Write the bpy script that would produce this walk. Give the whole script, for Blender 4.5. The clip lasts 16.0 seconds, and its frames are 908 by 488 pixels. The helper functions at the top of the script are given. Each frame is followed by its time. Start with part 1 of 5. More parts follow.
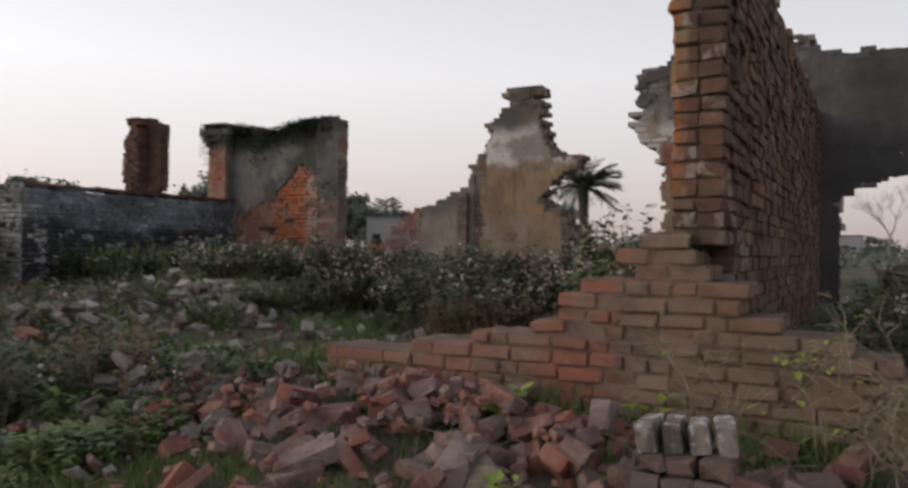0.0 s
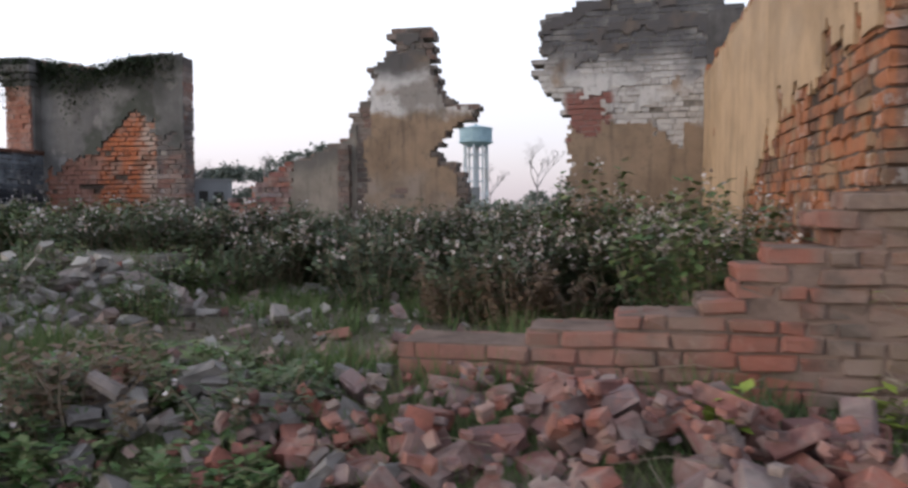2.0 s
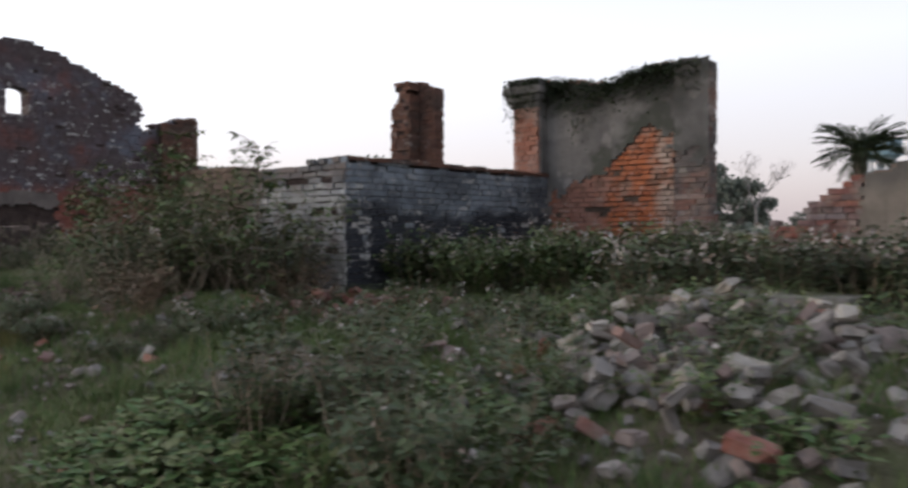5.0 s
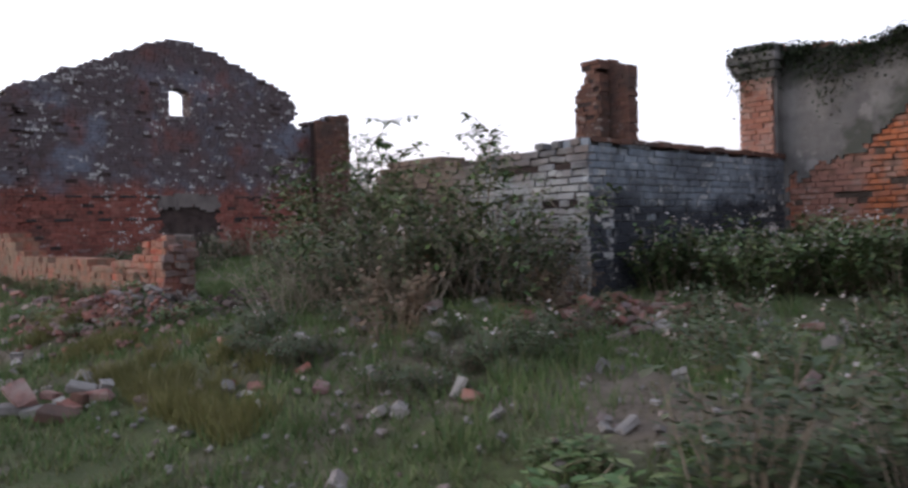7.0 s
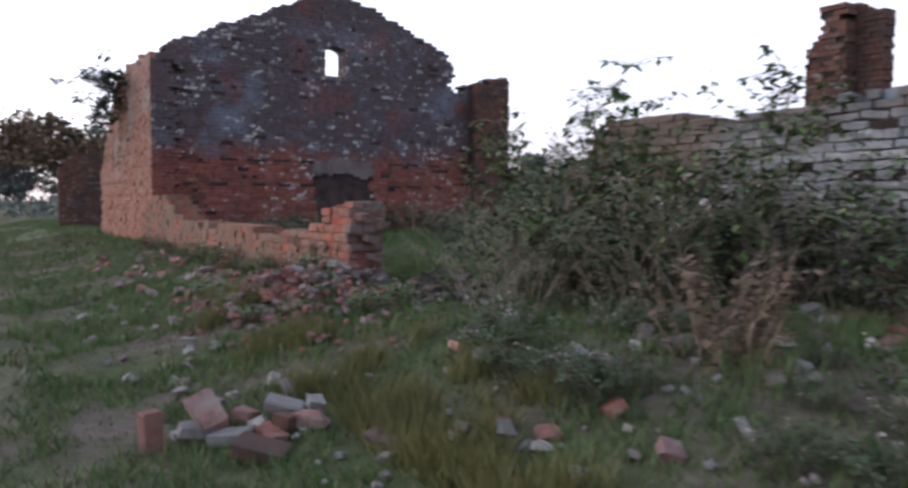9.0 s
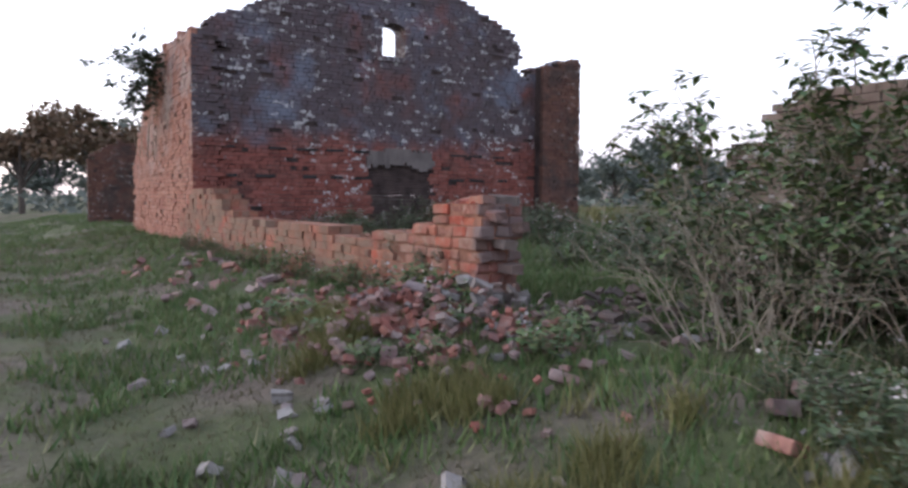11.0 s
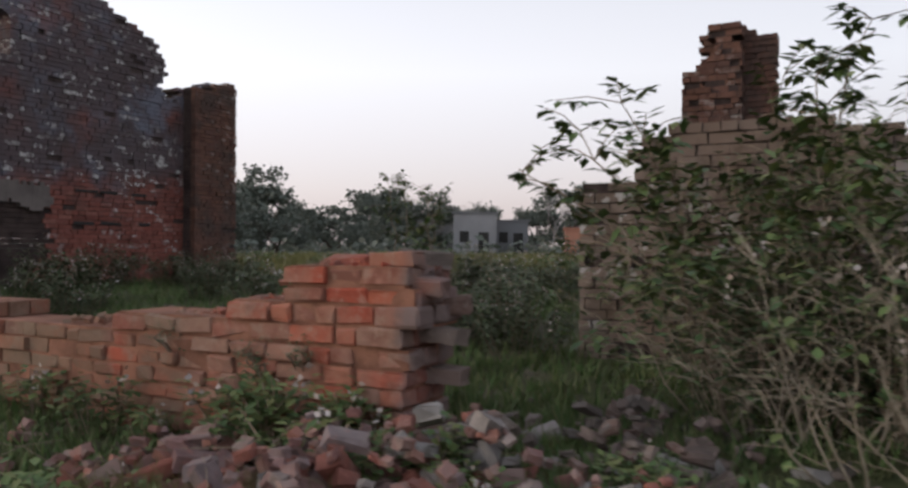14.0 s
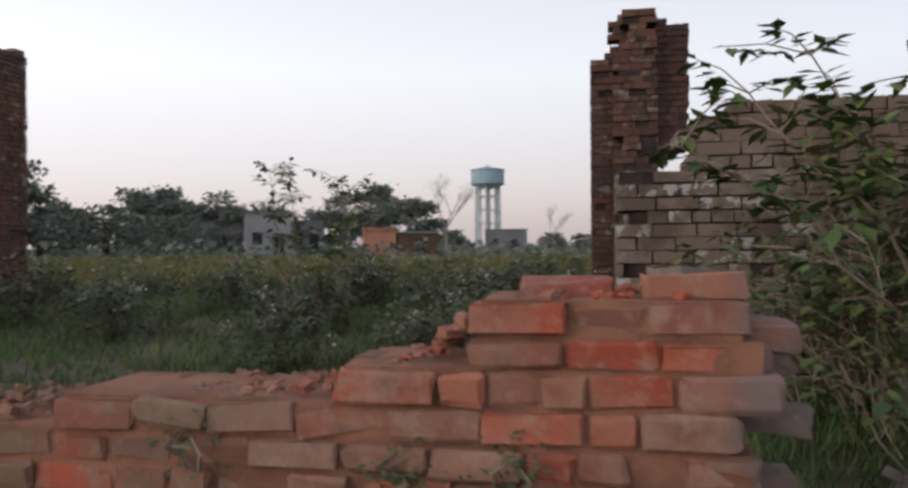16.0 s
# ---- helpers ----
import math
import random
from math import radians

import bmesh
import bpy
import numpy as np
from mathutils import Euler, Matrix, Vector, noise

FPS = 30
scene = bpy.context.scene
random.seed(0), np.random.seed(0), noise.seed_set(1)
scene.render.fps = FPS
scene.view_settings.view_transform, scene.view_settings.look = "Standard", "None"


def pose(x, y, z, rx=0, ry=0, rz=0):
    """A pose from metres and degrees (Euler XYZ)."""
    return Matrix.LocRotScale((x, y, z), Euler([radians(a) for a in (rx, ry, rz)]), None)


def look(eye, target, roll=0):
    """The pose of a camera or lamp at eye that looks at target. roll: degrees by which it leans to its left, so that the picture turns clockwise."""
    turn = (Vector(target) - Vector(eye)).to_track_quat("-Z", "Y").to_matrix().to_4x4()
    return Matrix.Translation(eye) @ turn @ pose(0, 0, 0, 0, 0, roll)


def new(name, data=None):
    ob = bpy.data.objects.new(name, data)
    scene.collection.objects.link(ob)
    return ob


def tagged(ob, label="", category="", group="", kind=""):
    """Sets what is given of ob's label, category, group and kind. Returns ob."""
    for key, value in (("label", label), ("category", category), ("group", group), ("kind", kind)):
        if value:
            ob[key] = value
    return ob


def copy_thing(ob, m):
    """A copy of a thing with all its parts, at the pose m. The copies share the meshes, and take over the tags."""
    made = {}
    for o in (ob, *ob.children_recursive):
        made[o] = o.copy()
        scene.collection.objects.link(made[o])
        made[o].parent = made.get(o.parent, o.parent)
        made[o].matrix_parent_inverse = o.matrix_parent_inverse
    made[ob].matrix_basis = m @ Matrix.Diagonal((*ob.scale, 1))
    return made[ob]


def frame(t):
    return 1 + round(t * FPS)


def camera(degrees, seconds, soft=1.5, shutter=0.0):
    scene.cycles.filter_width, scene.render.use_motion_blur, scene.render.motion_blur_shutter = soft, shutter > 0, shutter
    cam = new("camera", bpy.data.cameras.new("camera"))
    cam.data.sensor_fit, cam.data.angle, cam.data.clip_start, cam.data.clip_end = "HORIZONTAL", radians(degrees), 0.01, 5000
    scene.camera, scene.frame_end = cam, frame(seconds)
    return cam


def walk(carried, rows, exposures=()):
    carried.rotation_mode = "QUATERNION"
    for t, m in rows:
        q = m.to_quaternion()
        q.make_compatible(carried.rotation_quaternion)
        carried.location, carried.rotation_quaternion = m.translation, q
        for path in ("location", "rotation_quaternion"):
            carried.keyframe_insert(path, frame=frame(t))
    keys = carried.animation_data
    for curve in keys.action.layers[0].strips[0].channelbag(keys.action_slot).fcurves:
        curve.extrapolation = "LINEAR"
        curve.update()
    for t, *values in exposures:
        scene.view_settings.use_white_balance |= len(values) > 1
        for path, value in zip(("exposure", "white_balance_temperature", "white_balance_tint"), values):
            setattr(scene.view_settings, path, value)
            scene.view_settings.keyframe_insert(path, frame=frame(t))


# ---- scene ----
cam = camera(61.7, 16.0, soft=2.8, shutter=0.4)
METRES, EYE, TILT, LEAN, TURN = 17.0, 1.3, 0.0, 0.0, 29.0
SKY, SUN = 0.15, 0.17
ROWS = [
    (0.0, 0.0, 0.0, 0.0, -0.01, 0.37, -0.86),
    (0.5, -0.0237, 0.0178, -0.0002, -4.77, -1.93, -1.08),
    (1.0, -0.0442, 0.0334, -0.0009, -8.35, -1.26, -0.45),
    (1.5, -0.0689, 0.0552, -0.0007, -13.11, -2.77, -0.61),
    (2.0, -0.094, 0.0742, 0.0027, -16.42, -3.0, 0.11),
    (2.5, -0.1139, 0.0965, 0.0033, -15.92, -3.47, 0.99),
    (3.0, -0.1366, 0.1182, 0.0025, -12.58, -4.82, 1.31),
    (3.5, -0.1588, 0.1411, 0.0031, -6.45, -4.04, 1.08),
    (4.0, -0.1816, 0.1618, 0.0039, -0.59, -1.92, -0.56),
    (4.5, -0.2072, 0.1794, 0.0054, 3.4, -0.99, -0.49),
    (5.0, -0.2337, 0.1915, 0.0041, 10.63, -1.2, 0.23),
    (7.5, -0.3745, 0.266, 0.004, 19.56, -2.07, 1.06),
    (8.0, -0.4016, 0.286, 0.0034, 20.97, -3.42, 0.26),
    (8.5, -0.4253, 0.3049, 0.0033, 23.16, -3.16, -0.23),
    (9.0, -0.448, 0.3233, 0.0024, 27.61, -3.1, -0.27),
    (9.5, -0.4741, 0.3408, 0.0023, 31.33, -3.83, -0.45),
    (12.0, -0.6096, 0.4278, 0.0009, 21.77, -2.01, -0.2),
    (12.5, -0.6348, 0.4431, 0.0026, 12.62, -1.31, 0.14),
    (13.0, -0.6552, 0.466, 0.0019, 2.0, -1.09, -0.98),
    (13.5, -0.6791, 0.4845, 0.0034, -2.48, -0.49, -0.95),
    (14.0, -0.7038, 0.5016, 0.0043, -1.95, 0.13, -0.29),
    (14.5, -0.7255, 0.522, 0.0044, -5.25, 0.63, -0.9),
    (15.0, -0.7463, 0.5448, 0.0057, -10.03, -0.38, -0.51),
    (15.5, -0.7632, 0.5758, 0.0043, -13.08, -0.46, 0.54),
    (16.0, -0.7783, 0.6053, 0.0066, -18.29, 0.17, 0.34),
]
walk(cam, [(t, pose(0, 0, EYE, TILT, LEAN, TURN) @ pose(METRES * x, METRES * y, METRES * z, 90 + pitch, roll, yaw)) for t, x, y, z, yaw, pitch, roll in ROWS],
     exposures=[(0, 0.86, 6800, 10), (0.8, 1.1, 6500, 10), (1.5, 1.45, 6200, 10), (2.5, 1.45, 6000, 10), (3.1, 1.6, 5900, 10), (3.5, 1.95, 5850, 10), (4.0, 1.2, 6200, 10), (4.5, 1.08, 6350, 10), (5, 1.2, 6350, 10),
                (7.5, 1.68, 5900, 14), (8.2, 1.92, 5750, 14), (8.5, 1.92, 5750, 14), (9.0, 1.55, 5750, 14), (9.5, 1.85, 5800, 14), (12.0, 1.88, 5800, 14), (12.5, 1.52, 5900, 10), (13.0, 1.22, 6200, 10), (14.5, 1.06, 6500, 11), (16, 1.1, 6500, 10)])

# ---- world, sun, exposure ----
world = bpy.data.worlds.new("sky")
scene.world = world
world.use_nodes = True
wn = world.node_tree
sky = wn.nodes.new("ShaderNodeTexSky")
sky.sky_type = 'NISHITA'
sky.sun_disc = False
sky.sun_elevation = radians(12)
sky.sun_rotation = radians(-122)
sky.dust_density = 3.0
sky.air_density = 1.0
sky.ozone_density = 3.0
wn.nodes["Background"].inputs[1].default_value = SKY
# evening haze: whiter high up, lilac grey low down
coord = wn.nodes.new("ShaderNodeTexCoord")
parts = wn.nodes.new("ShaderNodeSeparateXYZ")
wn.links.new(coord.outputs["Generated"], parts.inputs[0])
haze = wn.nodes.new("ShaderNodeValToRGB")
for i, (p, c) in enumerate(((0.0, (2.4, 2.03, 2.05)), (0.07, (2.95, 2.58, 2.6)), (0.22, (3.7, 3.55, 3.57)), (0.42, (2.9, 2.88, 3.0)), (0.75, (1.75, 1.8, 1.95)))):
    e = haze.color_ramp.elements[i] if i < 2 else haze.color_ramp.elements.new(p)
    e.position, e.color = p, (*c, 1)
wn.links.new(parts.outputs[2], haze.inputs[0])
blend = wn.nodes.new("ShaderNodeMix")
blend.data_type = 'RGBA'
blend.inputs[0].default_value = 0.78
wn.links.new(sky.outputs[0], blend.inputs[6])
wn.links.new(haze.outputs[0], blend.inputs[7])
# the sky is brighter on the side where the sun went down
west = wn.nodes.new("ShaderNodeVectorMath")
west.operation = 'DOT_PRODUCT'
west.inputs[1].default_value = (-0.85, -0.53, 0.0)
wn.links.new(coord.outputs["Generated"], west.inputs[0])
glow = wn.nodes.new("ShaderNodeMath")
glow.operation = 'MULTIPLY_ADD'
glow.inputs[1].default_value, glow.inputs[2].default_value = 0.22 * SKY, SKY
wn.links.new(west.outputs["Value"], glow.inputs[0])
wn.links.new(glow.outputs[0], wn.nodes["Background"].inputs[1])
wn.links.new(blend.outputs[2], wn.nodes["Background"].inputs[0])
sun_data = bpy.data.lights.new("sun", "SUN")
sun_data.energy, sun_data.angle, sun_data.color = SUN, radians(25), (1.0, 0.80, 0.66)
sun = new("sun", sun_data)
sun.matrix_world = look((-8.5 * 3, -5.3 * 3, 7.0), (0, 0, 0))


# ---- materials ----
class Nodes:
    def __init__(self, name, rough=0.9):
        self.m = bpy.data.materials.new(name)
        self.m.use_nodes = True
        self.t = self.m.node_tree
        self.b = self.t.nodes["Principled BSDF"]
        self.b.inputs["Roughness"].default_value = rough
        self.b.inputs["Specular IOR Level"].default_value = 0.25
        self.geo = self.t.nodes.new("ShaderNodeNewGeometry")
        self.pos = self.geo.outputs["Position"]

    def link(self, a, b):
        self.t.links.new(a, b)

    def put(self, sock, v):
        if isinstance(v, (int, float, tuple)):
            sock.default_value = v
        else:
            self.link(v, sock)

    def math(self, op, a, b=0.0):
        n = self.t.nodes.new("ShaderNodeMath")
        n.operation = op
        self.put(n.inputs[0], a)
        self.put(n.inputs[1], b)
        return n.outputs[0]

    def noise(self, scale, detail=4.0, stretch=(1, 1, 1), rough=0.6):
        n = self.t.nodes.new("ShaderNodeTexNoise")
        n.inputs["Scale"].default_value = scale
        n.inputs["Detail"].default_value = detail
        n.inputs["Roughness"].default_value = rough
        mp = self.t.nodes.new("ShaderNodeMapping")
        mp.inputs["Scale"].default_value = stretch
        self.link(self.pos, mp.inputs[0])
        self.link(mp.outputs[0], n.inputs["Vector"])
        return n.outputs[0]

    def step(self, v, lo, hi):
        n = self.t.nodes.new("ShaderNodeMapRange")
        n.interpolation_type = 'SMOOTHSTEP'
        self.put(n.inputs["Value"], v)
        n.inputs["From Min"].default_value = lo
        n.inputs["From Max"].default_value = hi
        return n.outputs[0]

    def ramp(self, v, cols):
        n = self.t.nodes.new("ShaderNodeValToRGB")
        e = n.color_ramp.elements
        while len(e) < len(cols):
            e.new(0.5)
        for i, c in enumerate(cols):
            e[i].position = i / (len(cols) - 1)
            e[i].color = (*c, 1)
        self.put(n.inputs[0], v)
        return n.outputs[0]

    def mix(self, f, a, b):
        n = self.t.nodes.new("ShaderNodeMix")
        n.data_type = 'RGBA'
        self.put(n.inputs[0], f)
        for s, v in ((n.inputs[6], a), (n.inputs[7], b)):
            self.put(s, (*v, 1) if isinstance(v, tuple) else v)
        return n.outputs[2]

    def axis(self, i):
        n = self.t.nodes.new("ShaderNodeSeparateXYZ")
        self.link(self.pos, n.inputs[0])
        return n.outputs[i]

    def window(self, lo, hi, blur, wob=0.35, i=2):
        """1 where the coordinate i lies between lo and hi, with an uneven edge."""
        v = self.math('ADD', self.axis(i), self.math('MULTIPLY', self.math('SUBTRACT', self.noise(1.6, 5), 0.5), wob * 2.5))
        a = self.step(v, lo - blur, lo + blur)
        b = self.step(v, hi - blur, hi + blur)
        return self.math('MULTIPLY', a, self.math('SUBTRACT', 1.0, b))

    def random(self):
        oi = self.t.nodes.new("ShaderNodeObjectInfo")
        s = self.math('ADD', oi.outputs["Random"], self.geo.outputs["Random Per Island"])
        return self.math('FRACT', s)

    def done(self, col, bump=0.4, scale=60.0, dist=0.01):
        self.link(col, self.b.inputs["Base Color"])
        bn = self.t.nodes.new("ShaderNodeBump")
        bn.inputs["Strength"].default_value = bump
        bn.inputs["Distance"].default_value = dist
        self.link(self.noise(scale, 5), bn.inputs["Height"])
        self.link(bn.outputs[0], self.b.inputs["Normal"])
        return self.m


def brick_mat(name, cols, stains_shade=(), flecks=0.0, bump=0.5, fleckcol=(0.55, 0.53, 0.5)):
    """layers of stain or painted shade: (colour, noise scale, low, high, amount, window or None, axis)"""
    n = Nodes(name, 0.92)
    c = n.ramp(n.random(), cols)
    c = n.mix(n.math('MULTIPLY', n.step(n.noise(9, 6), 0.45, 0.75), 0.55), c, tuple(v * 0.45 for v in cols[0]))
    c = n.mix(n.math('MULTIPLY', n.step(n.noise(23, 5), 0.52, 0.72), 0.4), c, tuple(min(1, v * 1.35 + 0.04) for v in cols[-1]))
    for col, sc, lo, hi, amt, win in stains_shade:
        f = n.math('MULTIPLY', n.step(n.noise(sc, 5), lo, hi), amt)
        for w in win or ():
            f = n.math('MULTIPLY', f, n.window(*w))
        c = n.mix(f, c, col)
    if flecks:
        f = n.math('MULTIPLY', n.step(n.math('FRACT', n.math('MULTIPLY', n.random(), 13.7)), 0.66, 0.70), n.step(n.noise(0.9, 4), 0.44, 0.58))
        f = n.math('MULTIPLY', f, n.step(n.noise(11, 4), 0.50, 0.56))
        c = n.mix(n.math('MULTIPLY', f, flecks), c, fleckcol)
    return n.done(c, bump, 45, 0.012)


M_RUBBLE = brick_mat("rubble brick", ((0.155, 0.075, 0.065), (0.30, 0.115, 0.085), (0.20, 0.10, 0.09), (0.205, 0.165, 0.165), (0.33, 0.15, 0.11), (0.13, 0.09, 0.085), (0.25, 0.175, 0.155), (0.26, 0.095, 0.07)),
                     [((0.31, 0.26, 0.23), 4, 0.46, 0.66, 0.65, None), ((0.075, 0.06, 0.055), 7, 0.52, 0.7, 0.55, None)])
M_NEAR = brick_mat("weathered red brick", ((0.132, 0.066, 0.050), (0.205, 0.102, 0.076), (0.224, 0.132, 0.099), (0.172, 0.112, 0.089), (0.251, 0.112, 0.079), (0.198, 0.145, 0.115)),
                   [((0.22, 0.165, 0.135), 1.6, 0.36, 0.58, 0.8, None), ((0.26, 0.115, 0.09), 2.0, 0.3, 0.6, 0.7, [(-4.0, -1.95, 0.15, 0.2, 0)]), ((0.27, 0.10, 0.07), 2.6, 0.3, 0.55, 0.75, [(-1.62, -1.15, 0.08, 0.15, 0)]),
                    ((0.17, 0.125, 0.085), 2.2, 0.3, 0.6, 0.6, [(-0.95, 1.0, 0.1, 0.2, 0)]), ((0.08, 0.07, 0.06), 3.1, 0.5, 0.68, 0.7, None)])
M_TALL = brick_mat("brown pillar brick", ((0.165, 0.079, 0.053), (0.238, 0.119, 0.079), (0.264, 0.152, 0.099), (0.191, 0.106, 0.079), (0.284, 0.139, 0.086)),
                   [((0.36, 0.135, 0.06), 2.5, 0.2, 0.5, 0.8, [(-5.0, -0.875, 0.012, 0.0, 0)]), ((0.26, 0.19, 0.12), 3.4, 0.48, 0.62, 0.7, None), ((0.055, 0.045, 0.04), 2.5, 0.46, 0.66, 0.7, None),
                    # the east side is darkened: shade away from the sunset, put into the colour
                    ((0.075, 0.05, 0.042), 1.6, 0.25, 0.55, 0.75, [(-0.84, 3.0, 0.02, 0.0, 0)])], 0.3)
M_FW = brick_mat("orange red brick", ((0.30, 0.068, 0.042), (0.39, 0.10, 0.060), (0.22, 0.10, 0.075), (0.42, 0.115, 0.065), (0.24, 0.15, 0.115), (0.33, 0.085, 0.055), (0.19, 0.085, 0.07), (0.32, 0.145, 0.10)),
                 [((0.31, 0.195, 0.145), 2.6, 0.44, 0.66, 0.55, None), ((0.34, 0.25, 0.20), 14, 0.52, 0.68, 0.45, None), ((0.10, 0.075, 0.06), 3.3, 0.52, 0.7, 0.6, None),
                  ((0.17, 0.14, 0.135), 2.4, 0.25, 0.5, 0.8, [(-16.25, -12.0, 0.05, 0.12, 0)]), ((0.17, 0.13, 0.09), 1.8, 0.3, 0.55, 0.65, [(-30, -17.5, 0.3, 0.3, 0)])])
M_GABLE = brick_mat("old dark red brick", ((0.16, 0.055, 0.043), (0.22, 0.073, 0.056), (0.25, 0.09, 0.07), (0.19, 0.07, 0.056), (0.27, 0.115, 0.09)),
                    [((0.088, 0.082, 0.09), 0.9, 0.18, 0.5, 0.88, [(2.5, 9.0, 0.4, 0.6)]), ((0.06, 0.045, 0.04), 1.3, 0.5, 0.7, 0.5, None),
                     ((0.19, 0.21, 0.27), 0.8, 0.48, 0.66, 0.7, [(2.7, 5.6, 0.4, 0.5)]), ((0.22, 0.085, 0.065), 1.0, 0.54, 0.7, 0.5, [(3.2, 9, 0.5, 0.5)])], 0.85, 0.5, (0.50, 0.48, 0.47))
M_SOUTH = brick_mat("pale red brick", ((0.27, 0.115, 0.08), (0.33, 0.145, 0.10), (0.37, 0.185, 0.13), (0.29, 0.13, 0.095)),
                    [((0.36, 0.3, 0.27), 1.2, 0.42, 0.65, 0.8, [(2.0, 9, 0.5, 0.5)])], 0.2)
M_PIL = brick_mat("dark brown brick", ((0.098, 0.049, 0.038), (0.128, 0.064, 0.045), (0.165, 0.083, 0.060), (0.112, 0.060, 0.049)),
                  [((0.06, 0.05, 0.045), 1.5, 0.45, 0.65, 0.7, None)], 0.3)
M_ORANGE = brick_mat("bright orange brick", ((0.33, 0.10, 0.045), (0.42, 0.14, 0.062), (0.38, 0.12, 0.052), (0.29, 0.115, 0.07)),
                     [((0.30, 0.20, 0.16), 2.2, 0.46, 0.64, 0.7, None), ((0.40, 0.32, 0.27), 3.5, 0.36, 0.56, 0.85, [(-10.25, -9.0, 0.12, 0.12, 0)]), ((0.27, 0.14, 0.11), 2.0, 0.25, 0.5, 0.9, [(-13.0, -11.15, 0.2, 0.25, 0)]), ((0.12, 0.075, 0.055), 4.0, 0.5, 0.66, 0.7, None)], 0.2)
M_WHITEBRICK = brick_mat("whitewashed sooty brick", ((0.40, 0.40, 0.40), (0.50, 0.49, 0.47), (0.33, 0.34, 0.36), (0.45, 0.43, 0.41)),
                         [((0.05, 0.05, 0.055), 1.1, 0.32, 0.6, 0.75, [(1.95, 9, 0.15, 0.2)]),
                          # last two: the west part's browner brick, with its shade put into colour
                          ((0.23, 0.18, 0.16), 2.0, 0.45, 0.65, 0.7, None), ((0.165, 0.115, 0.088), 1.2, 0.15, 0.4, 0.88, [(-30, -14.2, 0.4, 0.5, 0)]), ((0.08, 0.06, 0.045), 2.3, 0.45, 0.62, 0.7, [(-30, -14.2, 0.4, 0.5, 0)])], 0.5, 0.5, (0.62, 0.62, 0.62))
M_SOOT = brick_mat("soot blackened brick", ((0.19, 0.215, 0.25), (0.26, 0.285, 0.32), (0.15, 0.175, 0.21)),
                   [((0.022, 0.023, 0.03), 0.9, 0.1, 0.35, 0.94, [(-5, 1.62, 0.12, 0.3)]),
                    ((0.05, 0.052, 0.06), 1.4, 0.42, 0.62, 0.7, None)], 0.6)

M_ARCHBRICK = brick_mat("whitewashed weathered brick", ((0.42, 0.40, 0.385), (0.50, 0.475, 0.455), (0.36, 0.335, 0.315), (0.46, 0.43, 0.41)),
                        [((0.075, 0.073, 0.078), 1.5, 0.2, 0.5, 0.93, [(3.35, 9, 0.25, 0.35)]), ((0.19, 0.065, 0.05), 1.7, 0.1, 0.3, 0.9, [(2.2, 2.95, 0.04, 0.1), (-2.85, -2.2, 0.05, 0.1, 0)])])
M_DARKSTONE = brick_mat("dark weathered broken brick", ((0.15, 0.12, 0.105), (0.20, 0.165, 0.145), (0.17, 0.10, 0.08), (0.24, 0.20, 0.18)), [((0.07, 0.065, 0.06), 2, 0.4, 0.65, 0.7, None)])

M_DARKPALE = brick_mat("grey pier brick", ((0.17, 0.12, 0.10), (0.27, 0.20, 0.17), (0.22, 0.10, 0.075), (0.34, 0.28, 0.25)), [((0.09, 0.085, 0.085), 1.6, 0.4, 0.6, 0.8, None)])


def mortar_mat(name, col, dark=0.4):
    n = Nodes(name, 0.95)
    c = n.mix(n.step(n.noise(4, 6), 0.35, 0.7), col, tuple(v * dark for v in col))
    return n.done(c, 0.7, 35, 0.015)


M_MORTAR = mortar_mat("earth mortar", (0.13, 0.095, 0.075))
M_MORTAR_FW = mortar_mat("crumbled pinkish mortar", (0.30, 0.145, 0.098), 0.5)
M_MORTAR_NW = mortar_mat("dusty mortar", (0.22, 0.155, 0.125), 0.5)
M_MORTAR_D = mortar_mat("dark mortar", (0.07, 0.05, 0.045))
M_MORTAR_L = mortar_mat("lime mortar", (0.30, 0.27, 0.24))
M_MORTAR_S = mortar_mat("sooty lime mortar", (0.30, 0.32, 0.35), 0.15)


def plaster_mat(name, base, bands, specks=0.35, streak=0.4):
    """bands: (colour, z from, z to, blur, noise scale, low, high, amount)"""
    n = Nodes(name, 0.9)
    c = n.mix(n.step(n.noise(1.7, 6), 0.35, 0.7), base, tuple(v * 0.66 for v in base))
    for col, z0, z1, blur, sc, lo, hi, amt in bands:
        f = n.math('MULTIPLY', n.window(z0, z1, blur, 0.3), n.math('MULTIPLY', n.step(n.noise(sc, 6), lo, hi), amt))
        c = n.mix(f, c, col)
    c = n.mix(n.math('MULTIPLY', n.step(n.noise(3.0, 6, (3, 3, 0.35)), 0.5, 0.72), streak), c, (0.05, 0.045, 0.04))
    c = n.mix(n.math('MULTIPLY', n.step(n.noise(16, 5), 0.56, 0.7), specks), c, (0.10, 0.085, 0.07))
    return n.done(c, 0.5, 22, 0.012)


